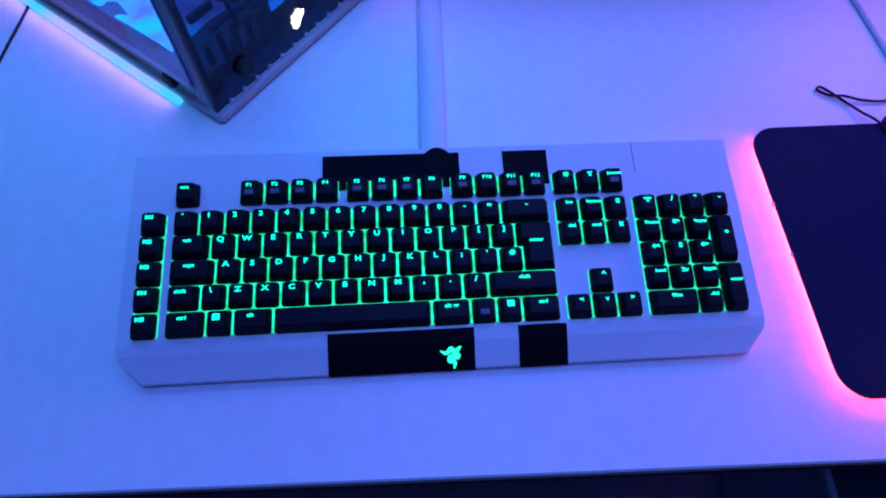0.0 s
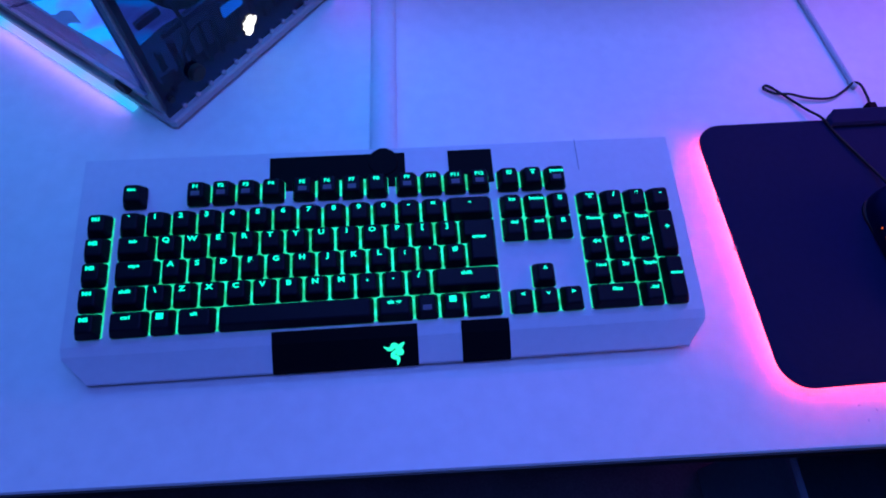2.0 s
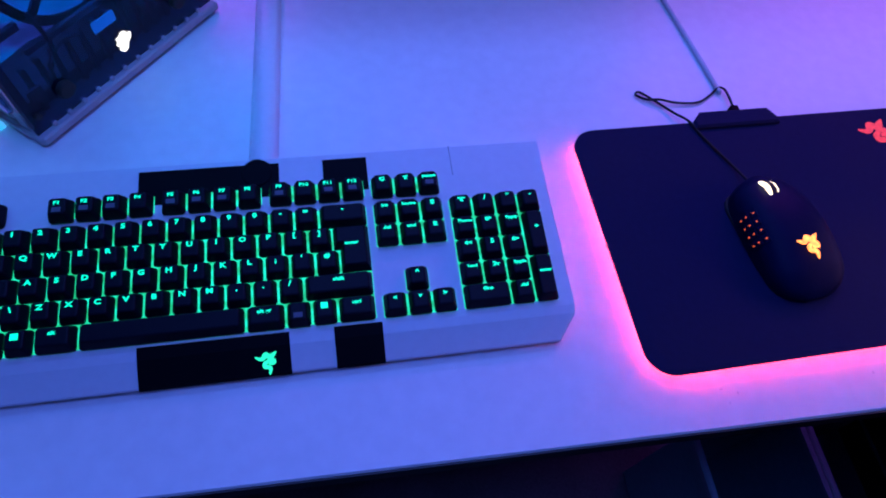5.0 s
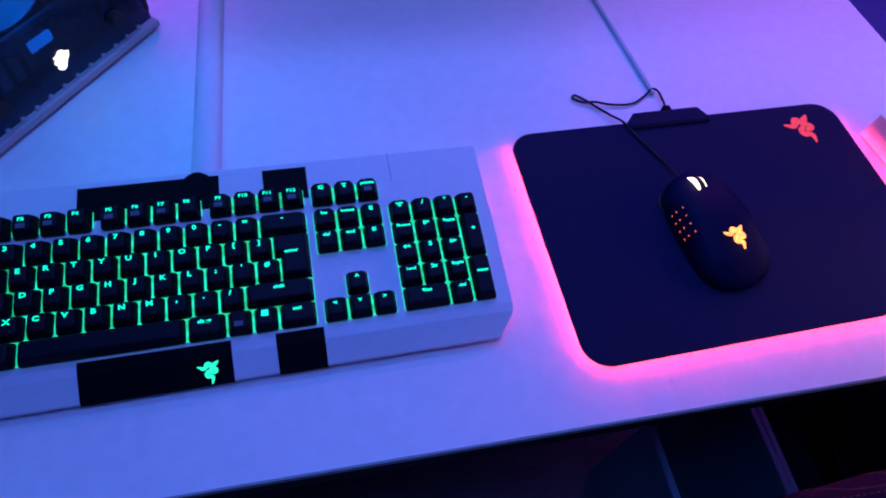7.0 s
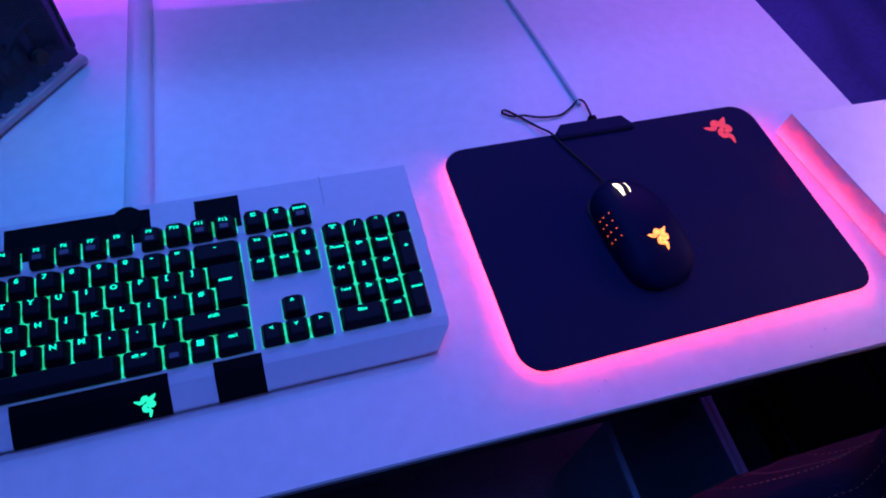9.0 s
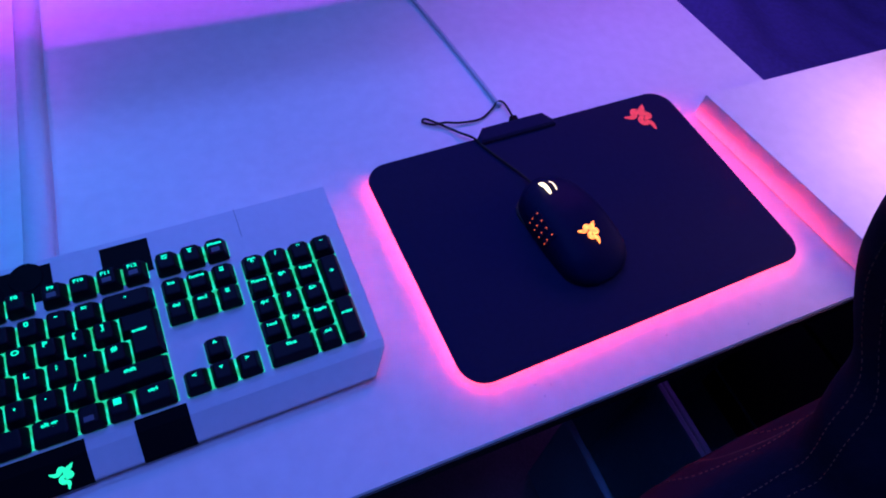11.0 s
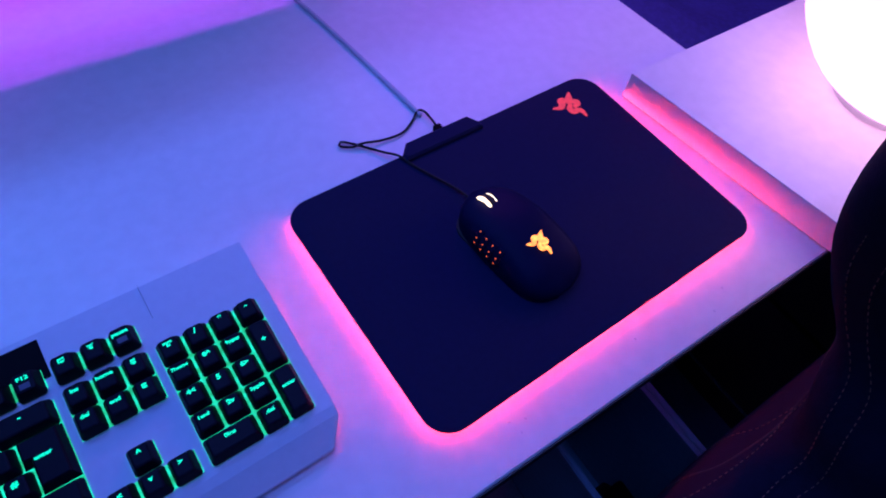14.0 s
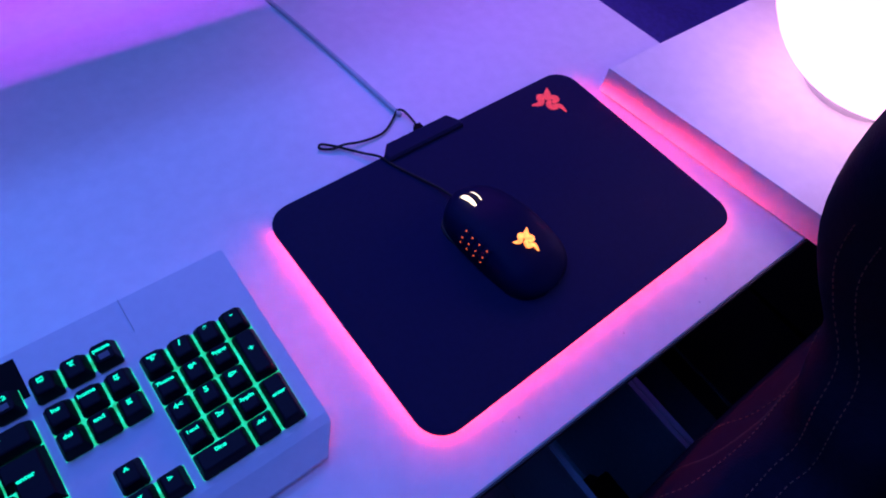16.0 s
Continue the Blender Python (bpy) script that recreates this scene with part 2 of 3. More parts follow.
def tube(points, r, n=8, steps=8):
    """A round cable along a smooth curve through the points."""
    P = [Vector(p) for p in points]
    path = []
    for i in range(len(P) - 1):
        a, b, c, d = P[max(i - 1, 0)], P[i], P[i + 1], P[min(i + 2, len(P) - 1)]
        for k in range(steps):
            t = k / steps
            path.append(0.5 * (2 * b + (c - a) * t + (2 * a - 5 * b + 4 * c - d) * t * t + (3 * b - a - 3 * c + d) * t ** 3))
    path.append(P[-1])
    bm, rings = bmesh.new(), []
    for i, p in enumerate(path):
        d = (path[min(i + 1, len(path) - 1)] - path[max(i - 1, 0)]).normalized()
        u = d.cross(Vector((0, 0, 1)) if abs(d.z) < 0.95 else Vector((1, 0, 0))).normalized()
        w = u.cross(d)
        rings.append([bm.verts.new(p + r * (u * math.cos(2 * math.pi * k / n) + w * math.sin(2 * math.pi * k / n))) for k in range(n)])
    for a, b in zip(rings, rings[1:]):
        for k in range(n):
            bm.faces.new((a[k], a[(k + 1) % n], b[(k + 1) % n], b[k]))
    bm.faces.new(rings[0][::-1])
    bm.faces.new(rings[-1])
    return bm


def grid(nx, ny, f):
    """A sheet of nx by ny quads whose vertices f(u, v) gives."""
    bm = bmesh.new()
    v = [[bm.verts.new(f(i / nx, j / ny)) for j in range(ny + 1)] for i in range(nx + 1)]
    for i in range(nx):
        for j in range(ny):
            bm.faces.new((v[i][j], v[i + 1][j], v[i + 1][j + 1], v[i][j + 1]))
    return bm


GLYPHS = {}


def glyph(text, size, mat, fat=0.0, wide=1.0):
    """The mesh of a word in the built-in font, lying flat and centred."""
    key = (text, size, mat.name, fat, wide)
    if key not in GLYPHS:
        cu = bpy.data.curves.new("writing", "FONT")
        cu.body, cu.size, cu.offset, cu.extrude = text, size, fat, 0.00008
        cu.align_x, cu.align_y, cu.resolution_u, cu.space_line = "CENTER", "CENTER", 2, 0.8
        ob = bpy.data.objects.new("writing", cu)
        scene.collection.objects.link(ob)
        dg = bpy.context.evaluated_depsgraph_get()
        me = bpy.data.meshes.new_from_object(ob.evaluated_get(dg))
        bpy.data.objects.remove(ob)
        me.transform(Matrix.Diagonal((wide, 1, 1, 1)))
        me.materials.clear()
        me.materials.append(mat)
        GLYPHS[key] = me
    return GLYPHS[key]


def ribbon(points, widths, z0, z1):
    """A flat rounded band along the points, with the given half widths."""
    P = [Vector(p) for p in points]
    left, right = [], []
    for i, p in enumerate(P):
        d = (P[min(i + 1, len(P) - 1)] - P[max(i - 1, 0)]).normalized()
        side = Vector((-d.y, d.x)) * widths[i]
        left.append(p + side)
        right.append(p - side)
    first, last = (P[0] - P[1]).normalized() * widths[0], (P[-1] - P[-2]).normalized() * widths[-1]
    ring_ = right + [P[-1] + last] + left[::-1] + [P[0] + first]
    bm = bmesh.new()
    lo, hi = ([bm.verts.new((v.x, v.y, z)) for v in ring_] for z in (z0, z1))
    n = len(ring_)
    for i in range(n):
        bm.faces.new((lo[i], lo[(i + 1) % n], hi[(i + 1) % n], hi[i]))
    bm.faces.new(hi)
    bm.faces.new(lo[::-1])
    return bm


def emblem(size, thick=0.0003):
    """A plain emblem of three hooked lobes, flat, its narrow lobe towards +y."""
    bm = bmesh.new()
    arms = ([(0.0, 0.02, 0.05), (0.0, 0.18, 0.11), (0.03, 0.34, 0.09), (0.05, 0.52, 0.02)],
            [(0.04, 0.04, 0.05), (-0.10, 0.17, 0.09), (-0.24, 0.15, 0.12), (-0.20, -0.05, 0.09), (-0.27, -0.16, 0.08), (-0.50, -0.21, 0.03)],
            [(0.0, 0.06, 0.05), (0.15, 0.17, 0.09), (0.27, 0.09, 0.11), (0.15, -0.07, 0.06)],
            [(0.05, 0.02, 0.05), (-0.03, -0.16, 0.09), (0.08, -0.30, 0.10), (0.22, -0.20, 0.08), (0.33, -0.19, 0.08), (0.45, -0.42, 0.03)])
    for k, arm in enumerate(arms):
        for _ in range(2):  # corners cut, so that the lobes come out round
            cut = [arm[0]]
            for p, q in zip(arm, arm[1:]):
                cut += [tuple(u * 0.75 + v * 0.25 for u, v in zip(p, q)), tuple(u * 0.25 + v * 0.75 for u, v in zip(p, q))]
            arm = cut + [arm[-1]]
        join(bm, ribbon([(x * size * 0.95, y * size * 0.95) for x, y, w in arm], [w * size for x, y, w in arm], 0.00002 * k, thick + 0.00003 * k))
    return bm


# ---- room ----
FLOOR_Z = -0.74
single("floor", box(-2.2, 3.2, -2.6, 1.0, FLOOR_Z - 0.1, FLOOR_Z), M_FLOOR, "dark carpeted floor under the desk", kind="structure")
single("wall_north", box(-2.2, 3.2, 0.92, 1.0, FLOOR_Z, 1.7), M_WALL, "plain painted wall behind the desk", kind="structure")
single("wall_south", box(-2.2, 3.2, -2.6, -2.5, FLOOR_Z, 1.7), M_WALL, "plain painted wall", kind="structure")
single("wall_west", box(-2.3, -2.2, -2.6, 1.0, FLOOR_Z, 1.7), M_WALL, "plain painted wall", kind="structure")
single("wall_east", box(3.2, 3.3, -2.6, 1.0, FLOOR_Z, 1.7), M_WALL, "plain painted wall", kind="structure")
single("ceiling", box(-2.3, 3.3, -2.6, 1.0, 1.7, 1.8), M_CEIL, "plain white ceiling", kind="structure")

# ---- desk ----
DESK_T = 0.025
desk = thing("desk", "white laminate computer desk with shade painted on its front edge band", "desk", pose(0.3, 0.25, FLOOR_Z))
DK = pose(-0.3, -0.25, -FLOOR_Z)
top_outline = [(-0.95, -0.1125), (1.030, -0.1125), (0.975, 0.625), (-0.95, 0.625)]
part("tabletop", stack([(-DESK_T, 0.0, 0), (-0.0015, 0, 0), (0, 0.0015, 0)], top_outline), M_DESK, desk, "white laminate top", DK)
# the front face lies in shade; that dark is put into the band's colour
part("edge_band", box(-0.95, 1.030, -0.1140, -0.1127, -DESK_T, -0.0022), M_EDGE, desk, "front edge band with its shade put into the colour", DK)
for x, y in ((-0.9, -0.06), (0.45, 0.56), (-0.9, 0.56), (0.95, 0.56)):
    part("leg", box(x - 0.02, x + 0.02, y - 0.02, y + 0.02, FLOOR_Z, -DESK_T, 0.002), M_METAL, desk, "", DK)
part("crossbar", box(-0.88, 0.93, 0.55, 0.57, -0.12, -0.06, 0.002), M_METAL, desk, "", DK)
for k in range(6):
    x, y = random.uniform(0.45, 0.85), random.uniform(-0.108, -0.080)
    single("crumb", box(-0.0011, 0.0011, -0.0006, 0.0006, 0, 0.0008, 0.0003, 1), M_WHITE, "tiny pale crumb lying on the desk", "crumb", pose(x, y, 0, 0, 0, random.uniform(0, 180)), group="crumbs on the desk")

# ---- raised side board and its lamp ----
board = thing("side_cabinet", "white side cabinet with a thick top lapping onto the desk", "cabinet", pose(1.35, -0.15, FLOOR_Z))
BD = pose(-1.35, 0.15, -FLOOR_Z)
part("top", stack([(0.0012, 0.0025, 0), (0.0026, 0.0, 0), (0.0331, 0, 0), (0.0335, 0.0004, 0)], [(0.8770, 0.1430), (0.9330, -0.30), (1.75, -0.30), (1.75, 0.153)]), M_DESK, board, "thick white top panel", BD)
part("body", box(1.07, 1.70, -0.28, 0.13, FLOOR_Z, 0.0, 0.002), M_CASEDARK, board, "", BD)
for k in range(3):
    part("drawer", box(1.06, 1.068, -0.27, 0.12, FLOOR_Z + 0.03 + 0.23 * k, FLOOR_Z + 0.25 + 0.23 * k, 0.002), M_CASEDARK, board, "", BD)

lamp = thing("globe_lamp", "round white globe lamp glowing pinkish white on the cabinet", "lamp", pose(1.106, -0.0202, 0.0335))
sph = bmesh.new()
bmesh.ops.create_uvsphere(sph, u_segments=48, v_segments=32, radius=0.1475, matrix=Matrix.Translation((0, 0, 0.1455)))
for v in list(sph.verts):
    if v.co.z < 0.008:
        v.co.z = 0.008
part("shade", sph, M_LAMP, lamp, "frosted white glass globe", smooth=True)
part("base", cyl(0.056, 0, 0.0078, 48, 0.002), M_WHITE, lamp, "low white plastic base")

# ---- keyboard ----
U = 0.01905
TILT = math.degrees(math.atan(0.140))
keyboard = thing("keyboard", "white full-size gaming keyboard with black keys and green backlight", "keyboard", pose(0.15, 0.0490, 0.005, 0, 0, 1.25) @ pose(-0.15, -0.05, 0) @ Matrix.Diagonal((1.005, 1.004, 1, 1)))


def deck(y):
    return 0.0160 + 0.140 * y


def wrist(y):
    """Height of the wrist edge: the deck, then a short rounding, then a slope down to the front lip."""
    if y >= -0.0135:
        return deck(y)
    return 0.0141 + (y + 0.0135) * 0.32 if y >= -0.0200 else 0.0120 + (y + 0.0200) * 0.50


def case_mesh():
    rows = [(0.1345, -0.0046, -0.033, 0.4385), (0.1365, 0.026, -0.034, 0.4395), (0.1340, deck(0.1340), -0.0335, 0.4390), (0.10, deck(0.10), -0.0335, 0.4390),
            (0.05, deck(0.05), -0.0335, 0.4395), (-0.0135, deck(-0.0135), -0.0335, 0.4400), (-0.0200, wrist(-0.0200), -0.0335, 0.4400), (-0.0375, wrist(-0.0375), -0.0165, 0.4260),
            (-0.0385, 0.0020, -0.0160, 0.4255), (-0.0372, -0.0005, -0.0150, 0.4245), (-0.0290, -0.0047, -0.020, 0.4300)]
    bm = bmesh.new()
    a = [bm.verts.new((x0, y, z)) for y, z, x0, x1 in rows]
    b = [bm.verts.new((x1, y, z)) for y, z, x0, x1 in rows]
    n = len(rows)
    for i in range(n):
        j = (i + 1) % n
        bm.faces.new((a[i], a[j], b[j], b[i]))
    bm.faces.new(a[::-1])
    bm.faces.new(b)
    edges = [e for e in bm.edges if e.verts[0].co.x == e.verts[1].co.x or (e.calc_face_angle(0) > 0.5)]
    bmesh.ops.bevel(bm, geom=edges, offset=0.0008, segments=2, affect="EDGES")
    return bm


part("case", case_mesh(), M_WHITE, keyboard, "white plastic case with sloped wrist edge")
part("seam", box(0.3600, 0.3603, 0.108, 0.1362, 0.0, 0.0004), M_ICON, keyboard, "", pose(0, 0, 0.01625, TILT, 0, 0))


def stripe(x0, x1, y0, y1, lift=0.0005):
    """Black vinyl laid on the deck or on the sloped wrist edge."""
    bm = bmesh.new()
    ys = [y0, y1] if y0 > -0.0135 else [y0, -0.0200, -0.0135, y1]
    zs = {y: wrist(y) for y in ys}
    lo = [[bm.verts.new((x, y, zs[y] - 0.001)) for x in (x0, x1)] for y in ys]
    hi = [[bm.verts.new((x, y, zs[y] + lift)) for x in (x0, x1)] for y in ys]
    for i in range(len(ys) - 1):
        bm.faces.new((hi[i][0], hi[i][1], hi[i + 1][1], hi[i + 1][0]))
        for s in (0, 1):
            bm.faces.new((lo[i][s], hi[i][s], hi[i + 1][s], lo[i + 1][s]))
    for i in (0, -1):
        bm.faces.new((lo[i][0], lo[i][1], hi[i][1], hi[i][0]))
    if y0 < -0.0135:
        lip = [bm.verts.new((x, -0.0391, 0.0012)) for x in (x0, x1)]
        bm.faces.new((lip[0], lip[1], hi[0][1], hi[0][0]))
    return bm


for x0, x1 in ((0.1145, 0.2205), (0.2530, 0.2890)):
    part("stripe", stripe(x0, x1, -0.0379, -0.0112), M_VINYL, keyboard, "black vinyl stripe on the wrist edge")
for x0, x1, y1 in ((0.1105, 0.2185, 0.1295), (0.2535, 0.2895, 0.1295)):
    part("stripe", stripe(x0, x1, 0.100, y1), M_VINYL, keyboard, "black vinyl stripe on the back deck")
boss = part("cable_boss", cyl(0.0135, 0, 0.0052, 28, 0.0020), M_VINYL, keyboard, "round black cable outlet", pose(0.2010, 0.1225, deck(0.122) - 0.004, TILT, 0, 0))
part("emblem", emblem(0.0175), M_KLOGO, keyboard, "glowing green emblem", pose(0.2040, -0.0290, wrist(-0.0290) + 0.0007, 26.5, 0, 0) @ pose(0, 0, 0, 0, 0, -42))
for x in (0.0, 0.41):
    part("foot", box(x - 0.02, x + 0.02, 0.115, 0.13, -0.0049, 0.001, 0.001), M_RUBBER, keyboard)

# light that shines up between the keys, one sheet for each block
for x0, x1, y0, y1 in ((-1.25, -0.25, -0.5, 4.5), (0, 15, -0.5, 4.5), (2.5, 6.5, 4.86, 5.7), (6.75, 10.75, 4.86, 5.7), (11, 15, 4.86, 5.7), (15.25, 18.25, 2.5, 4.5), (15.25, 18.25, 4.86, 5.7),
                       (18.5, 22.5, -0.5, 4.5), (15.25, 18.25, -0.5, 0.5), (16.25, 17.25, 0.5, 1.5)):
    y = (y0 + y1) / 2 * U
    h = (y1 - y0) / 2 * U
    part("backlight", box(x0 * U + 0.0006, x1 * U - 0.0006, -h + 0.0012, h - 0.0012, -0.0004, 0.0007), M_BACK, keyboard, "green backlight under the keys", pose(0, y, deck(y), TILT, 0, 0))

CAPS = {}


def cap_mesh(w, h, tall):
    key = (w, h, tall)
    if key not in CAPS:
        bm, rings = bmesh.new(), []
        for z, d, e, dy in ((0.0014, 0.0010, 0.0003, 0), (0.0030, 0.0010, 0.0003, 0), (tall - 0.0014, 0.0032, 0.0025, 0.0008), (tall - 0.0004, 0.0037, 0.0031, 0.0009), (tall, 0.0047, 0.0042, 0.0009)):
            o = rounded(-w * U / 2 + d, w * U / 2 - d, -h * U / 2 + e, h * U / 2 - e, 0.0022, 3)
            rings.append([bm.verts.new((x, y + dy, z)) for x, y in o])
        for a, c in zip(rings, rings[1:]):
            for i in range(len(a)):
                bm.faces.new((a[i], a[(i + 1) % len(a)], c[(i + 1) % len(a)], c[i]))
        bm.faces.new(rings[-1])
        CAPS[key] = mesh_of(bm, "key", M_CAP)
    return CAPS[key]


def enter_mesh():
    a, b, c, d, e, f = -0.75 * U + 0.0006, 0.75 * U - 0.0006, -0.5 * U + 0.0006, -U + 0.0006, U - 0.0006, 0.0006
    o = [(c, d), (b, d), (b, e), (a, e), (a, f), (c, f)]
    return mesh_of(stack([(0.0022, 0, 0), (0.0030, 0, 0), (0.0093, 0.0023, 0.0010), (0.0105, 0.0034, 0.0011)], o, floor=False), "key", M_CAP)


def key(cx, cy, w=1.0, h=1.0, text="", size=0.0060, tall=0.0105, icon=False, dy=None, me=None):
    """One keycap centred at cx, cy key widths, with its glowing legend towards its back."""
    y = cy * U
    lean = random.uniform(-0.5, 0.5)
    k = part("key", me or cap_mesh(w, h, tall), None, keyboard, "", pose(cx * U, y, deck(y), TILT + lean, random.uniform(-0.4, 0.4), 0))
    z = tall + 0.00022
    if text:
        part("legend", glyph(text, size * 0.88, M_LEGEND, 0.00024 if size > 0.0045 else 0.00016, 1.25), None, k, "glowing green legend", pose(0, 0.0034 if dy is None else dy, z))
    if icon:
        part("icon", box(-0.0032, 0.0032, -0.0040, -0.0002, z - 0.0002, z), M_ICON, k, "unlit grey icon")


W = 0.0044
for i in range(5):
    key(-0.75, 4 - i, text="M%d" % (i + 1), size=0.0046)
key(0.5, 5.2, text="esc", size=W, tall=0.0115)
for g, x in enumerate((2.5, 6.75, 11.0)):
    for i in range(4):
        n = g * 4 + i + 1
        key(x + 0.5 + i, 5.2, text="F%d" % n, size=0.0045, tall=0.0115, icon=n not in (4, 8, 10))
for i, s in enumerate("`1234567890-="):
    key(0.5 + i, 4, text=s, size=0.0060)
key(14, 4, 2, text="-", size=0.0054)
key(0.75, 3, 1.5, text="tab", size=0.0042)
for i, s in enumerate("QWERTYUIOP[]"):
    key(2 + i, 3, text=s)
key(14.25, 2.5, text="enter", size=W, dy=0.0030, me=enter_mesh())
key(0.875, 2, 1.75, text="caps", size=0.0042)
for i, s in enumerate("ASDFGHJKL;'#"):
    key(2.25 + i, 2, text=s)
key(0.625, 1, 1.25, text="shift", size=W)
for i, s in enumerate("\\ZXCVBNM,./"):
    key(1.75 + i, 1, text=s)
key(13.625, 1, 2.75, text="shift", size=W)
key(0.75, 0, 1.5, text="ctrl", size=W)
key(2, 0, text="", size=W)
key(3.25, 0, 1.5, text="alt", size=W)
key(7, 0, 6)
key(10.75, 0, 1.5, text="alt gr", size=W)
key(12, 0, icon=True)
key(13, 0)
key(14.25, 0, 1.5, text="ctrl", size=W)
last_keys = [o for o in keyboard.children if o.name.startswith("key")]
for k in last_keys:
    if abs(k.location.y) < 0.001 and (abs(k.location.x - 2 * U) < 0.001 or abs(k.location.x - 13 * U) < 0.001):
        part("legend", box(-0.0026, 0.0026, 0.0008, 0.0055, 0.0105, 0.01072), M_LEGEND, k, "glowing green square legend")
for r, words in ((5.2, ("prt\nscr", "scr\nlk", "pause")), (4, ("ins", "home", "pg\nup")), (3, ("del", "end", "pg\ndn"))):
    for i, s in enumerate(words):
        key(15.75 + i, r, text=s, size=0.0030 if "\n" in s else W, tall=0.0115 if r > 5 else 0.0105, icon=s == "pause")
key(16.75, 1, text="^", size=0.0062, dy=0.0030)
for i, s in enumerate(("<", "v", ">")):
    key(15.75 + i, 0, text=s, size=0.0050)
for r, words in ((4, ("num\nlk", "/", "*")), (3, ("7home", "8^", "9pgup")), (2, ("4<", "5", "6>")), (1, ("1end", "2v", "3pgdn"))):
    for i, s in enumerate(words):
        key(19 + i, r, text=s, size=0.0032 if "\n" in s else 0.0058 if len(s) == 1 else 0.0050 if len(s) == 2 else 0.0038)
key(22, 4, text="-", size=0.0054)
key(22, 2.5, 1, 2, text="+", size=0.0060, dy=0.0030)
key(22, 0.5, 1, 2, text="enter", size=0.0040, dy=0.0040)
key(19.5, 0, 2, text="0ins", size=0.0044)
key(21, 0, text=".del", size=0.0042)

# ---- cable cover that runs from the keyboard to the back of the desk ----
def cover_run(prof):
    """The profile drawn along the slightly wavy run of the cover."""
    bm, rows = bmesh.new(), []
    for k in range(25):
        y = 0.140 + 0.47 * k / 24
        wob = -0.0025 + 0.0008 * math.sin(9 * y) + 0.014 * (y - 0.17)
        rows.append([bm.verts.new((0.2010 + x + wob, y, z)) for x, z in prof])
    for a, b in zip(rows, rows[1:]):
        for i in range(len(prof)):
            j = (i + 1) % len(prof)
            bm.faces.new((a[i], a[j], b[j], b[i]))
    bm.faces.new(rows[0])
    bm.faces.new(rows[-1][::-1])
    return bm


cover = thing("cable_cover", "white rounded cable cover running back across the desk", "cable cover", pose(0.201, 0.375, 0))
CC = pose(-0.201, -0.375, 0)
part("base", cover_run([(-0.0125, 0.0003), (0.0125, 0.0003), (0.0124, 0.0042), (-0.0124, 0.0042)]), M_WHITE, cover, "", CC)
part("lid", cover_run([(-0.0120, 0.0045), (0.0120, 0.0045), (0.0121, 0.0070), (0.0085, 0.0115), (0.0, 0.0130), (-0.0085, 0.0115), (-0.0121, 0.0070)]), M_WHITE, cover, "rounded snap-on lid", CC, smooth=True)
single("flat_cable", tube([(0.6625, 0.222, 0.0026), (0.6590, 0.26, 0.0026), (0.6505, 0.34, 0.0026), (0.640, 0.42, 0.0026), (0.631, 0.48, 0.0026), (0.615, 0.62, 0.0026)], 0.0026), M_GREYCABLE, "thin pale grey cable lying across the desk", "cable", smooth=True)

# ---- mouse mat ----
mat = thing("mouse_mat", "hard black mouse mat with pink glowing edge", "mouse mat", pose(0.6765, 0.0606, 0, 0, 0, 1.95))
MT = pose(-0.675, -0.06, 0)  # the mat lies slightly turned
o = rounded(0.4890, 0.8615, -0.0650, 0.1822, 0.024, 8)
part("surface", stack([(0.0044, 0.0012, 0), (0.0047, 0.0, 0), (0.0058, 0.0, 0), (0.0064, 0.0008, 0)], o), M_MAT, mat, "matt black surface", MT)
part("underlay", stack([(0.0002, 0.0094, 0), (0.0043, 0.0094, 0)], o), M_RUBBER, mat, "black rubber underlay", MT)


def guide():
    """Light guide along both sides and the front of the mat."""
    bm = bmesh.new()
    outer, middle, inner = inset(o, 0.0050), inset(o, 0.0086), inset(o, 0.0092)
    keep = [i for i in range(len(outer)) if outer[i][1] < 0.168]
    n = len(o)
    start = next(i for i in range(n) if i in keep and (i - 1) % n not in keep)
    run = [(start + k) % n for k in range(len(keep))]
    v = [[bm.verts.new((*p[i], z)) for i in run] for p, z in ((inner, 0.0006), (middle, 0.0004), (outer, 0.0041), (inner, 0.0043))]
    for q in range(4):
        for k in range(len(run) - 1):
            bm.faces.new((v[q][k], v[q][k + 1], v[(q + 1) % 4][k + 1], v[(q + 1) % 4][k]))
    bm.faces.new([v[q][0] for q in range(4)])
    bm.faces.new([v[q][-1] for q in range(4)][::-1])
    return bm


part("light_guide", guide(), M_PINK, mat, "pink light strip round the edge", MT)
hb = [(0.617, 0.172), (0.709, 0.172), (0.709, 0.1790), (0.702, 0.1915), (0.628, 0.1915), (0.617, 0.1800)]
part("control_box", stack([(0.0004, 0.0, 0), (0.0095, 0.0, 0), (0.0115, 0.0022, 0)], hb), M_MAT, mat, "low black plastic cable box", MT)
part("emblem", emblem(0.039, 0.0002), M_RED, mat, "glowing red emblem", MT @ pose(0.8115, 0.1520, 0.0066, 0, 0, -34))
for y in (0.055, 0.103):
    part("stud", cyl(0.0022, 0.0, 0.0008, 10), M_METAL, mat, "", MT @ pose(0.4895, y, 0.0048, 0, -90, 0))

# ---- mouse ----
mouse = thing("mouse", "black gaming mouse with orange lights resting on the mat", "mouse", pose(0.6450, 0.0395, 0.0064, 0, 0, 7))


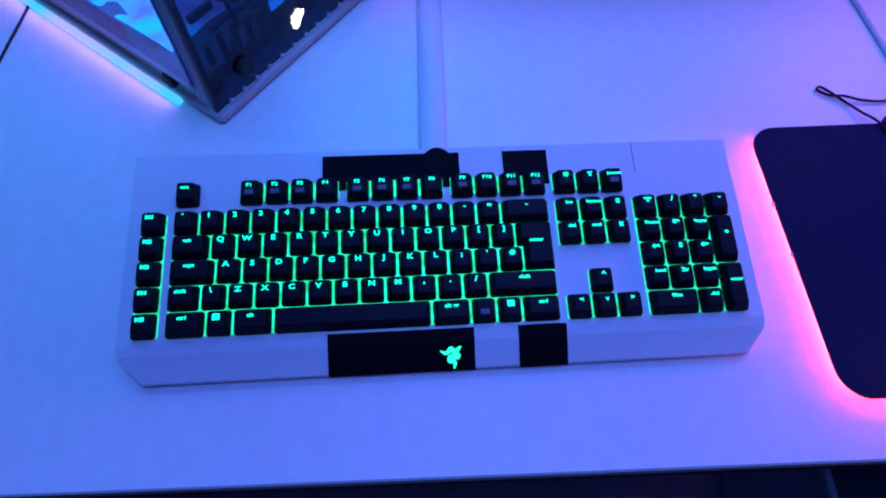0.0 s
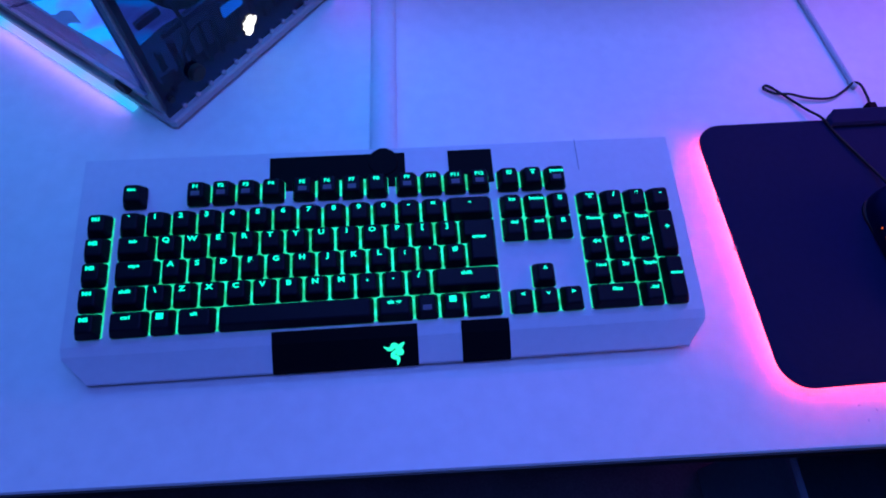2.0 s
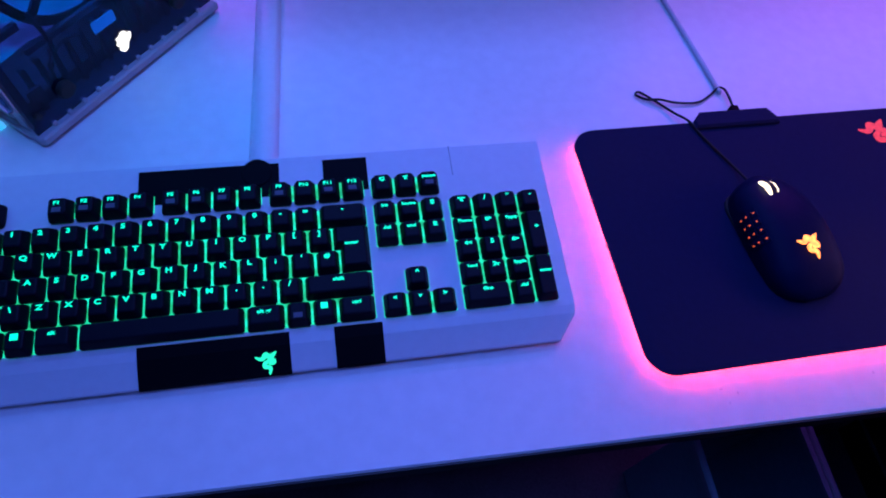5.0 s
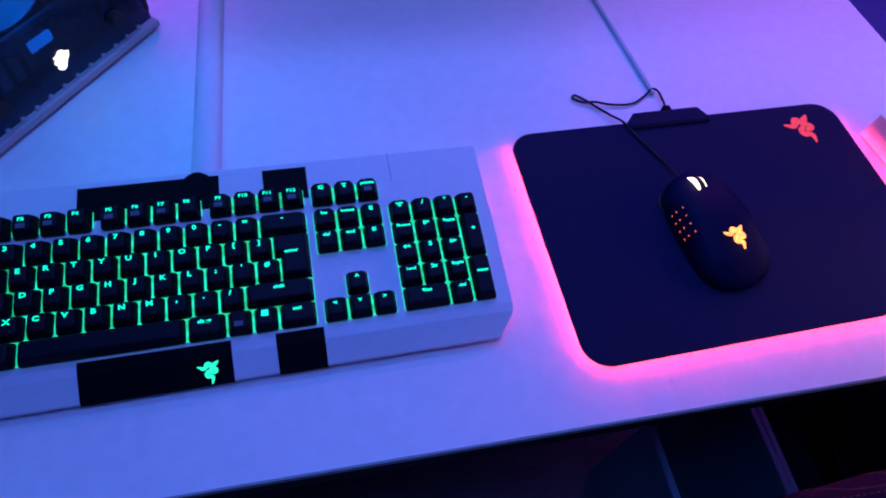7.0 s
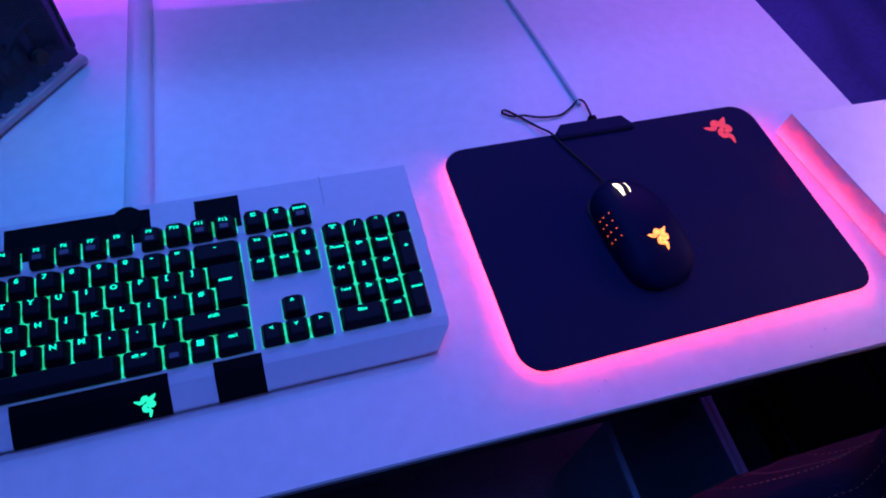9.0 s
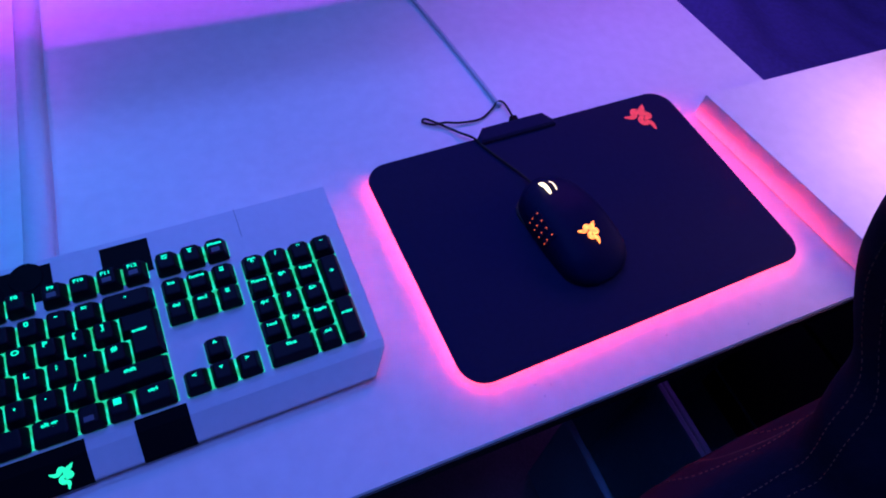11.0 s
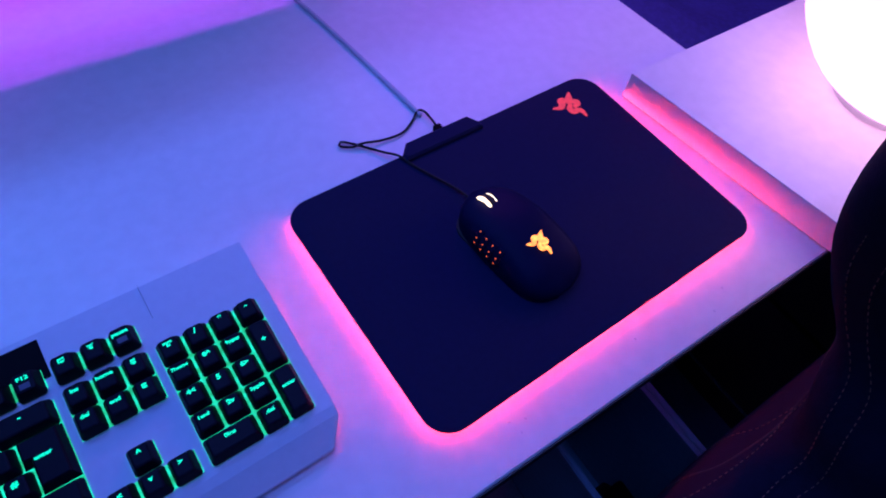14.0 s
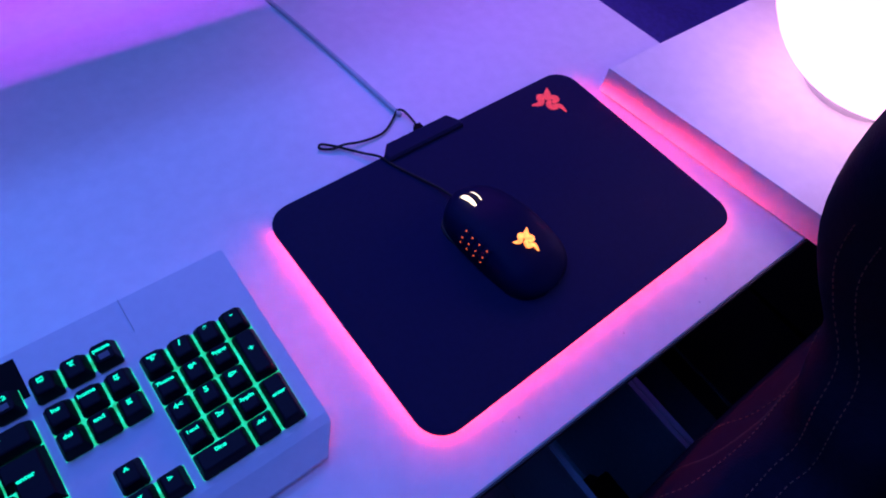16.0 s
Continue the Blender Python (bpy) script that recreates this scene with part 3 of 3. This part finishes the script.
def mouse_top(u, v):
    """u along the length from the front, v across from the left: a low front, a hump at the palm, a swollen left flank."""
    y = 0.060 - 0.120 * u
    half = 0.031 + 0.006 * math.sin(math.pi * u) + 0.004 * u
    half *= min(1.0, math.sqrt(max(1 - ((u - 0.5) / 0.505) ** 6, 0.0)) + 0.02)
    a = math.pi * (v - 0.5)
    h = 0.016 + 0.0145 * math.sin(math.pi * min(u * 0.86 + 0.12, 1.0)) ** 1.3
    h *= min(1.0, math.sqrt(max(1 - ((u - 0.45) / 0.56) ** 4, 0.0)) + 0.1)
    s, c = math.sin(a), max(math.cos(a), 0.0)
    x = half * (1.0 if s > 0 else 0.86) * math.copysign(abs(s) ** 0.75, s) + 0.002
    z = 0.001 + h * c ** 0.55
    return Vector((x, y, z))


part("shell", grid(36, 30, mouse_top), M_MOUSE, mouse, "smooth black plastic shell", smooth=True)
part("sole", stack([(0, 0, 0), (0.002, 0, 0)], rounded(-0.030, 0.033, -0.056, 0.056, 0.02, 5)), M_RUBBER, mouse)
part("scroll_wheel", cyl(0.0115, -0.0035, 0.0035, 24, 0.001), M_RUBBER, mouse, "black scroll wheel", pose(0.002, 0.0395, 0.0182, 0, 90, 0))
for x, r, w in ((-0.0030, 0.0120, 0.0011), (0.0056, 0.0107, 0.0005)):
    part("wheel_light", ring(0.0085, r, -w, w, 24), M_WHEEL, mouse, "warm white glowing wheel rim", pose(x, 0.0395, 0.0188, 0, 90, 0))


def flank(y, z):
    """The spot on the mouse's left flank at that length and height, and its outward direction."""
    u = (0.060 - y) / 0.120
    lo, hi = 0.0, 0.5
    for _ in range(30):
        mid = (lo + hi) / 2
        lo, hi = (mid, hi) if mouse_top(u, mid).z < z else (lo, mid)
    p = mouse_top(u, lo)
    n = (mouse_top(u + 0.02, lo) - mouse_top(u - 0.02, lo)).cross(mouse_top(u, lo + 0.02) - mouse_top(u, lo - 0.02))
    n = n if n.x < 0 else -n
    return p, n.normalized()


crest = max((mouse_top(0.66, k / 60) for k in range(10, 50)), key=lambda p: p.z)
part("emblem", emblem(0.0235, 0.0006), M_ORANGE, mouse, "glowing orange emblem", pose(0.0045, -0.0195, crest.z + 0.0006, 3, 5, -44))
for r in range(4):
    for c in range(3):
        spot, out = flank(0.0205 - 0.0085 * r, 0.0125 + 0.0056 * c)
        pad = part("side_button", box(-0.0034, 0.0034, -0.0026, 0.0026, -0.0010, 0.0010, 0.0006), M_MOUSE, mouse, "", Matrix.Translation(spot) @ out.to_track_quat("Z", "Y").to_matrix().to_4x4())
        part("button_mark", cyl(0.0008, 0.0009, 0.0013, 8), M_DOT, pad, "small orange lit mark")
single("mouse_cable", tube([(0.638, 0.100, 0.016), (0.637, 0.118, 0.0100), (0.632, 0.132, 0.0085), (0.618, 0.163, 0.0080), (0.6115, 0.181, 0.0080), (0.603, 0.194, 0.0050), (0.594, 0.207, 0.0030), (0.584, 0.219, 0.0025), (0.5745, 0.2275, 0.0025),
                            (0.5705, 0.2235, 0.0025), (0.5800, 0.2165, 0.0030), (0.592, 0.2135, 0.0055), (0.610, 0.2105, 0.0030), (0.633, 0.2100, 0.0025), (0.651, 0.2195, 0.0025), (0.662, 0.2275, 0.0040), (0.6675, 0.2240, 0.0050),
                            (0.6680, 0.2100, 0.0055), (0.6670, 0.1985, 0.0055)], 0.0012), M_CABLE, "thin black braided mouse cable with a loop", "cable", smooth=True)
single("cable_plug", box(-0.004, 0.004, 0, 0.007, 0.0004, 0.0085, 0.001), M_VINYL, "small black plug in the mat's cable box", "plug", pose(0.6668, 0.1925, 0))

# ---- computer case, standing turned on the desk ----
CW, CD, CH = 0.222, 0.43, 0.46
pc = thing("computer_case", "white tower computer case with smoked glass and coloured lights", "computer", pose(0.0125, 0.1925, 0, 0, 0, 52.4))
part("floor_plate", stack([(0.003, 0.001, 0), (0.004, 0, 0), (0.0100, 0, 0), (0.0115, 0.0015, 0)], [(-0.002, 0.001), (0.001, -0.003), (CW, -0.003), (CW, CD), (-0.002, CD)]), M_CASE, pc, "white base with rounded corner")
for x, y in ((0.02, 0.03), (0.19, 0.03), (0.02, 0.40), (0.19, 0.40)):
    part("foot", box(x - 0.012, x + 0.012, y - 0.01, y + 0.01, 0, 0.003, 0.001), M_RUBBER, pc)
tooth = mesh_of(box(-0.0022, 0.0022, 0.0000, 0.0045, 0.0110, 0.0158, 0.0008, 1), "tooth", M_CASE)
for k in range(12):
    part("vent_tooth", tooth, None, pc, "", pose(0.018 + 0.0165 * k, 0, 0))
part("corner_post", box(0.001, 0.012, 0.010, 0.026, 0.0112, CH, 0.002), M_CASE, pc, "white corner post")
part("corner_post", box(CW - 0.008, CW, 0.020, 0.040, 0.0112, CH, 0.002), M_CASE, pc, "white corner post")
part("corner_post", box(0.001, 0.012, CD - 0.02, CD - 0.002, 0.0112, CH, 0.002), M_CASE, pc, "white corner post")
part("top_plate", box(0.0, CW, 0.0, CD, CH, CH + 0.02, 0.004), M_CASE, pc, "white top")
part("back_plate", box(0.004, CW, CD - 0.004, CD, 0.0112, CH, 0.0), M_CASE, pc, "white back plate")
part("far_side", box(CW - 0.003, CW, 0.040, CD - 0.004, 0.0112, CH), M_CASE, pc, "white far side panel")
part("side_rail", box(0.001, 0.008, 0.026, CD - 0.02, 0.017, 0.034, 0.001), M_GRILLE, pc, "grey lower rail")
front_glass = part("front_glass", box(0.0, CW - 0.004, 0.0015, 0.0045, 0.0135, CH - 0.005), M_TINT, pc, "smoked tempered glass front")
front_glass.visible_shadow = False
for x0, x1, z0, z1 in ((-0.0014, 0.0014, 0.0235, CH - 0.005), (CW - 0.0054, CW - 0.0028, 0.0235, CH - 0.005)):
    part("glass_edge", box(x0, x1, 0.0008, 0.0052, z0, z1), M_GEDGE, pc, "dark glass edge")
side_glass = part("side_glass", box(-0.0035, -0.0005, 0.016, CD - 0.01, 0.036, CH - 0.005), M_GLASS, pc, "lightly tinted tempered glass side")
side_glass.visible_shadow = False
part("glass_rim", box(-0.0039, -0.0002, 0.016, CD - 0.01, 0.0345, 0.0362), M_CASE, pc, "bright lower glass rim")
screw = mesh_of(cyl(0.0078, 0, 0.006, 18, 0.0012), "thumbscrew", M_RUBBER)
for m in (pose(0.041, 0.0015, 0.037, 90, 0, 0), pose(0.178, 0.0015, 0.040, 90, 0, 0), pose(0.0, 0.050, 0.026, 0, -90, 0), pose(0.0, 0.38, 0.026, 0, -90, 0)):
    part("thumbscrew", screw, None, pc, "black thumbscrew", m)
part("small_screw", cyl(0.003, 0, 0.003, 12), M_RUBBER, pc, "", pose(0.009, 0.0015, 0.031, 90, 0, 0))
part("emblem", stack([(0, 0, 0), (0.0006, 0, 0)], [(-0.003, -0.0095), (0.0015, -0.0085), (0.0045, -0.003), (0.009, 0.0005), (0.0102, 0.005), (0.006, 0.0065), (0.0048, 0.0092), (0.0005, 0.0102), (-0.002, 0.0078), (-0.0065, 0.0068), (-0.0058, 0.0035), (-0.0082, 0.001), (-0.0058, -0.002), (-0.0068, -0.0055)]),
     M_EMBLEM, pc, "white backlit emblem", pose(0.110, 0.0008, 0.038, 90, 0, 0))
part("front_grille_frame", box(0.012, CW - 0.010, 0.026, 0.030, 0.0115, 0.024), M_GRILLE, pc, "")
for k in range(13):
    part("grille_bar", box(-0.0022, 0.0022, 0.020, 0.026, 0.0115, 0.058, 0.0006, 1), M_GRILLE, pc, "", pose(0.012 + 0.0152 * k, 0, 0))


def fan_parts(z, lit):
    m = pose(0.106, 0.034, z, 90, 0, 0)
    frame_bm = ring(0.058, 0.066, -0.024, 0.0, 40)
    part("fan_frame", frame_bm, M_CASEDARK, pc, "dark fan frame", m)
    part("fan_ring", ring(0.0535, 0.0575, -0.010, -0.002, 40), lit, pc, "glowing fan ring", m)
    blades = cyl(0.019, -0.022, -0.003, 20, 0.002)
    for k in range(9):
        b = grid(4, 4, lambda u, v: Vector((0.018 + 0.034 * u, (v - 0.5) * 0.018 + 0.012 * u, -0.013 + (v - 0.5) * 0.014)))
        join(blades, b, pose(0, 0, 0, 0, 0, 40 * k))
    part("fan_rotor", blades, M_ROTOR, pc, "translucent rotor lit in blue", m)
    part("fan_diffuser", ring(0.003, 0.0530, -0.0022, -0.0012, 40), M_DISC, pc, "glowing cyan disc over the rotor", m)
    for a in (90, 222, 318):
        part("fan_strut", box(0.017, 0.0640, -0.0035, 0.0035, 0.0005, 0.004, 0.0008), M_GRILLE, pc, "pale grey fan strut", m @ pose(0, 0, 0, 0, 0, a))


for run in ([(0.054, 0.017, 0.098), (0.058, 0.017, 0.072), (0.057, 0.017, 0.058), (0.047, 0.017, 0.046), (0.043, 0.017, 0.018)], [(0.057, 0.017, 0.058), (0.070, 0.017, 0.062), (0.086, 0.017, 0.056)],
            [(0.128, 0.017, 0.066), (0.143, 0.017, 0.058), (0.158, 0.017, 0.046), (0.163, 0.017, 0.020)], [(0.158, 0.017, 0.046), (0.176, 0.017, 0.058), (0.198, 0.017, 0.062)]):
    part("inner_brace", tube(run, 0.0021, 8, 5), M_GRILLE, pc, "curved grey brace behind the glass", smooth=True)
part("corner_bracket", box(0.016, 0.030, 0.012, 0.016, 0.030, 0.044, 0.001), M_CASE, pc, "small pale bracket")
part("corner_bracket", box(0.018, 0.042, 0.014, 0.018, 0.092, 0.099, 0.001), M_CASE, pc, "small pale bracket")
fan_parts(0.122, M_RING)
part("fan_bracket", box(0.040, 0.176, 0.028, 0.033, 0.058, 0.064, 0.001), M_CASE, pc, "pale cross bracket")
part("lit_tag", box(0.097, 0.122, 0.016, 0.018, 0.047, 0.058, 0.001), M_RING, pc, "small lit blue tag")
fan_parts(0.256, M_RINGV)
fan_parts(0.390, M_RING)
part("shroud", box(0.004, CW - 0.004, 0.100, CD - 0.006, 0.017, 0.055, 0.002), M_CASE, pc, "white power supply shroud")
part("graphics_card", box(0.030, 0.150, 0.16, 0.40, 0.150, 0.185, 0.004), M_CASEDARK, pc, "dark graphics card")
part("mainboard", box(CW - 0.012, CW - 0.006, 0.12, 0.41, 0.13, 0.44), M_CASEDARK, pc, "dark mainboard")
# added glowing sheet in place of the coloured light that falls on the shroud
part("shroud_glow", grid(16, 10, lambda u, v: Vector((0.006 + 0.09 * v, 0.040 + 0.33 * u, 0.0575 + 0.012 * noise.noise((u * 5, v * 3, 0.4)) * 0.4))), M_CLOUD, pc, "added cloudy glow standing for coloured light on the shroud", smooth=True)
part("light_bar", box(-0.0095, -0.0030, 0.045, 0.42, 0.0006, 0.0060, 0.0005, 1), M_LEDBAR, pc, "blue and violet light bar under the side")

single("power_cable", tube([(-0.175, 0.60, 0.0013), (-0.182, 0.48, 0.0013), (-0.190, 0.36, 0.0013), (-0.196, 0.30, 0.0013), (-0.210, 0.22, 0.0013), (-0.26, 0.10, 0.0013), (-0.34, 0.02, 0.0013)], 0.0013), M_CABLE,
       "black cable lying on the desk beside the computer", "cable", smooth=True)

# ---- screen on the wall behind, with its light strip ----
screen = thing("monitor", "black wall-mounted monitor with a blue picture", "monitor", pose(0.42, 0.51, 0.14))
part("body", box(-0.325, 0.325, 0.0, 0.028, 0.0, 0.385, 0.004), M_VINYL, screen, "black plastic housing")
part("picture", box(-0.312, 0.312, -0.0012, -0.0004, 0.014, 0.372), M_SCREEN, screen, "glowing blue picture", pose(0, 0, 0))
part("wall_arm", box(-0.03, 0.03, 0.028, 0.41, 0.22, 0.26, 0.003), M_METAL, screen, "metal wall arm")
part("light_strip", box(-0.30, 0.30, 0.028, 0.040, 0.300, 0.308), M_STRIP, screen, "purple light strip on the back")

# ---- under and beside the desk ----
bin_ = thing("storage_bin", "dark blue-grey plastic bin with pale rim under the desk", "storage bin", pose(0.835, -0.25, FLOOR_Z), group="bins under the desk")
BN = pose(-0.835, 0.25, -FLOOR_Z)
bo = rounded(0.727, 0.897, -0.42, -0.030, 0.014, 5)
bm = bmesh.new()
rings = [[bm.verts.new((x, y, z)) for x, y in inset(bo, d)] for z, d in ((FLOOR_Z + 0.005, 0.016), (-0.402, 0.003), (-0.402, 0.006), (FLOOR_Z + 0.012, 0.020))]
for a, b in zip(rings, rings[1:]):
    for i in range(len(bo)):
        bm.faces.new((a[i], a[(i + 1) % len(bo)], b[(i + 1) % len(bo)], b[i]))
bm.faces.new(rings[-1])
bm.faces.new(rings[0][::-1])
part("tub", bm, M_BIN, bin_, "", BN)
bm = bmesh.new()
rings = [[bm.verts.new((x, y, z)) for x, y in inset(bo, d)] for z, d in ((-0.410, -0.002), (-0.400, -0.002), (-0.398, 0.001), (-0.398, 0.007), (-0.404, 0.008))]
for a, b in zip(rings, rings[1:]):
    for i in range(len(bo)):
        bm.faces.new((a[i], a[(i + 1) % len(bo)], b[(i + 1) % len(bo)], b[i]))
part("rim", bm, M_RIM, bin_, "pale blue rim", BN)
copy_thing(bin_, pose(1.010, -0.25, FLOOR_Z))


def duvet(u, v):
    x, y = 1.12 + 1.3 * u, -0.1 + 0.95 * v
    z = -0.24 + 0.05 * noise.noise((x * 3, y * 3, 0)) + 0.025 * noise.noise((x * 9, y * 7, 2)) - 0.25 * max(0, 0.06 - u) / 0.06
    return Vector((x, y, z))


bed = thing("bed", "low bed with rumpled indigo bedding beside the desk", "bed", pose(1.8, 0.4, FLOOR_Z))
BE = pose(-1.8, -0.4, -FLOOR_Z)
part("bedding", grid(60, 48, duvet), M_DUVET, bed, "rumpled indigo blanket", BE, smooth=True)
part("mattress", box(1.75, 2.44, -0.12, 0.88, -0.62, -0.33, 0.03), M_DUVET, bed, "", BE)
part("bed_frame", box(1.74, 2.46, -0.13, 0.89, FLOOR_Z, -0.62, 0.01), M_VINYL, bed, "", BE)

# ---- chair, its back towards the desk ----
chair = thing("gaming_chair", "black leather gaming chair with pale stitching", "chair", pose(0.881, -0.47, FLOOR_Z))
CR = pose(-0.84, 0.50, -FLOOR_Z)
seat_o = rounded(0.57, 1.11, -0.84, -0.31, 0.07, 6)
part("seat", stack([(-0.34, 0.02, 0), (-0.32, 0.0, 0), (-0.25, 0.0, 0), (-0.215, 0.010, 0), (-0.20, 0.030, 0), (-0.205, 0.055, 0), (-0.215, 0.065, 0)], seat_o), M_LEATHER, chair, "black leather seat with raised rim", CR, smooth=True)
# height, half width, middle depth, half thickness: shoulders, then the narrower head part leaning over the desk's edge
SECTIONS = [(-0.5, 0.241, -0.321, 0.05), (-0.3, 0.2935, -0.301, 0.055), (-0.1, 0.34, -0.276, 0.06), (0.0, 0.349, -0.2675, 0.058), (0.03, 0.325, -0.2665, 0.05), (0.045, 0.2747, -0.2635, 0.044),
            (0.05, 0.2425, -0.262, 0.044), (0.056, 0.2215, -0.2605, 0.046), (0.07, 0.2072, -0.2595, 0.048), (0.1, 0.2, -0.2477, 0.05), (0.13, 0.186, -0.2333, 0.05), (0.16, 0.184, -0.2065, 0.052),
            (0.2, 0.196, -0.188, 0.052), (0.26, 0.216, -0.182, 0.052), (0.33, 0.225, -0.188, 0.045), (0.36, 0.15, -0.185, 0.03), (0.37, 0.07, -0.183, 0.012)]


def section(q):
    """The section at the running number q, gliding smoothly from one to the next."""
    n = len(SECTIONS) - 1
    i = min(int(q), n - 1)
    t = q - i
    a, b, c, d = (SECTIONS[max(0, min(n, i + k))] for k in (-1, 0, 1, 2))
    return [0.5 * (2 * b[m] + (c[m] - a[m]) * t + (2 * a[m] - 5 * b[m] + 4 * c[m] - d[m]) * t * t + (3 * b[m] - a[m] - 3 * c[m] + d[m]) * t ** 3) for m in range(4)]


def on_back(q, angle, out=0.0):
    """A point of the leather, on section q at the given angle; out: metres off the surface."""
    z, hw, yc, ht = section(q)
    c, s = math.cos(angle), math.sin(angle)
    return Vector((0.84 + (hw + out) * math.copysign(abs(c) ** 0.5, c), yc + (ht + out) * math.copysign(abs(s) ** 0.55, s), z + out))


def backrest_mesh():
    bm, rings, n = bmesh.new(), [], 72
    for j in range(4 * (len(SECTIONS) - 1) + 1):
        rings.append([bm.verts.new(on_back(j / 4, 2 * math.pi * k / n)) for k in range(n)])
    for a, b in zip(rings, rings[1:]):
        for k in range(n):
            bm.faces.new((a[k], a[(k + 1) % n], b[(k + 1) % n], b[k]))
    bm.faces.new(rings[0][::-1])
    bm.faces.new(rings[-1])
    return bm


part("backrest", backrest_mesh(), M_LEATHER, chair, "black leather backrest with shoulder wings", CR, smooth=True)


def seam(depth, q0, q1, out):
    """Points 1 mm apart along a seam that sweeps from the shoulder up to the head; depth: its share of the thickness."""
    angle = math.pi - math.asin(abs(depth) ** (1 / 0.55)) * (1 if depth > 0 else -1)
    dense = [on_back(q0 + (q1 - q0) * k / 600, angle, out) for k in range(601)]
    pts, run = [dense[0]], 0.0
    for a, b in zip(dense, dense[1:]):
        run += (b - a).length
        if run >= 0.001:
            pts.append(b)
            run = 0.0
    return pts


for depth, q1 in ((0.97, 9.5), (0.86, 10.0), (0.32, 12.5), (0.03, 12.5)):
    pts = seam(depth, 2.6, q1, 0.0004)
    bm = bmesh.new()
    for k in range(0, len(pts) - 4, 4):
        join(bm, tube([pts[k], pts[k + 1] + Vector((0, 0, 0.0002)), pts[k + 2]], 0.00040, 5, 2))
    part("stitching", bm, M_THREAD, chair, "row of pale thread stitches", CR)
part("piping", tube(seam(0.92, 2.6, 9.8, -0.0012)[::4], 0.0020, 8, 2), M_PIPING, chair, "dark red seam between the stitches", CR, smooth=True)
part("gas_column", cyl(0.03, FLOOR_Z + 0.08, -0.33, 20), M_METAL, chair, "", CR @ pose(0.84, -0.50, 0))
for k in range(5):
    a = pose(0.84, -0.50, 0, 0, 0, 72 * k + 20)
    part("base_arm", box(0.0, 0.30, -0.022, 0.022, FLOOR_Z + 0.06, FLOOR_Z + 0.10, 0.008), M_VINYL, chair, "", CR @ a)
    part("castor", cyl(0.028, -0.012, 0.012, 20, 0.003), M_RUBBER, chair, "", CR @ a @ pose(0.285, 0, FLOOR_Z + 0.029, 90, 0, 0))
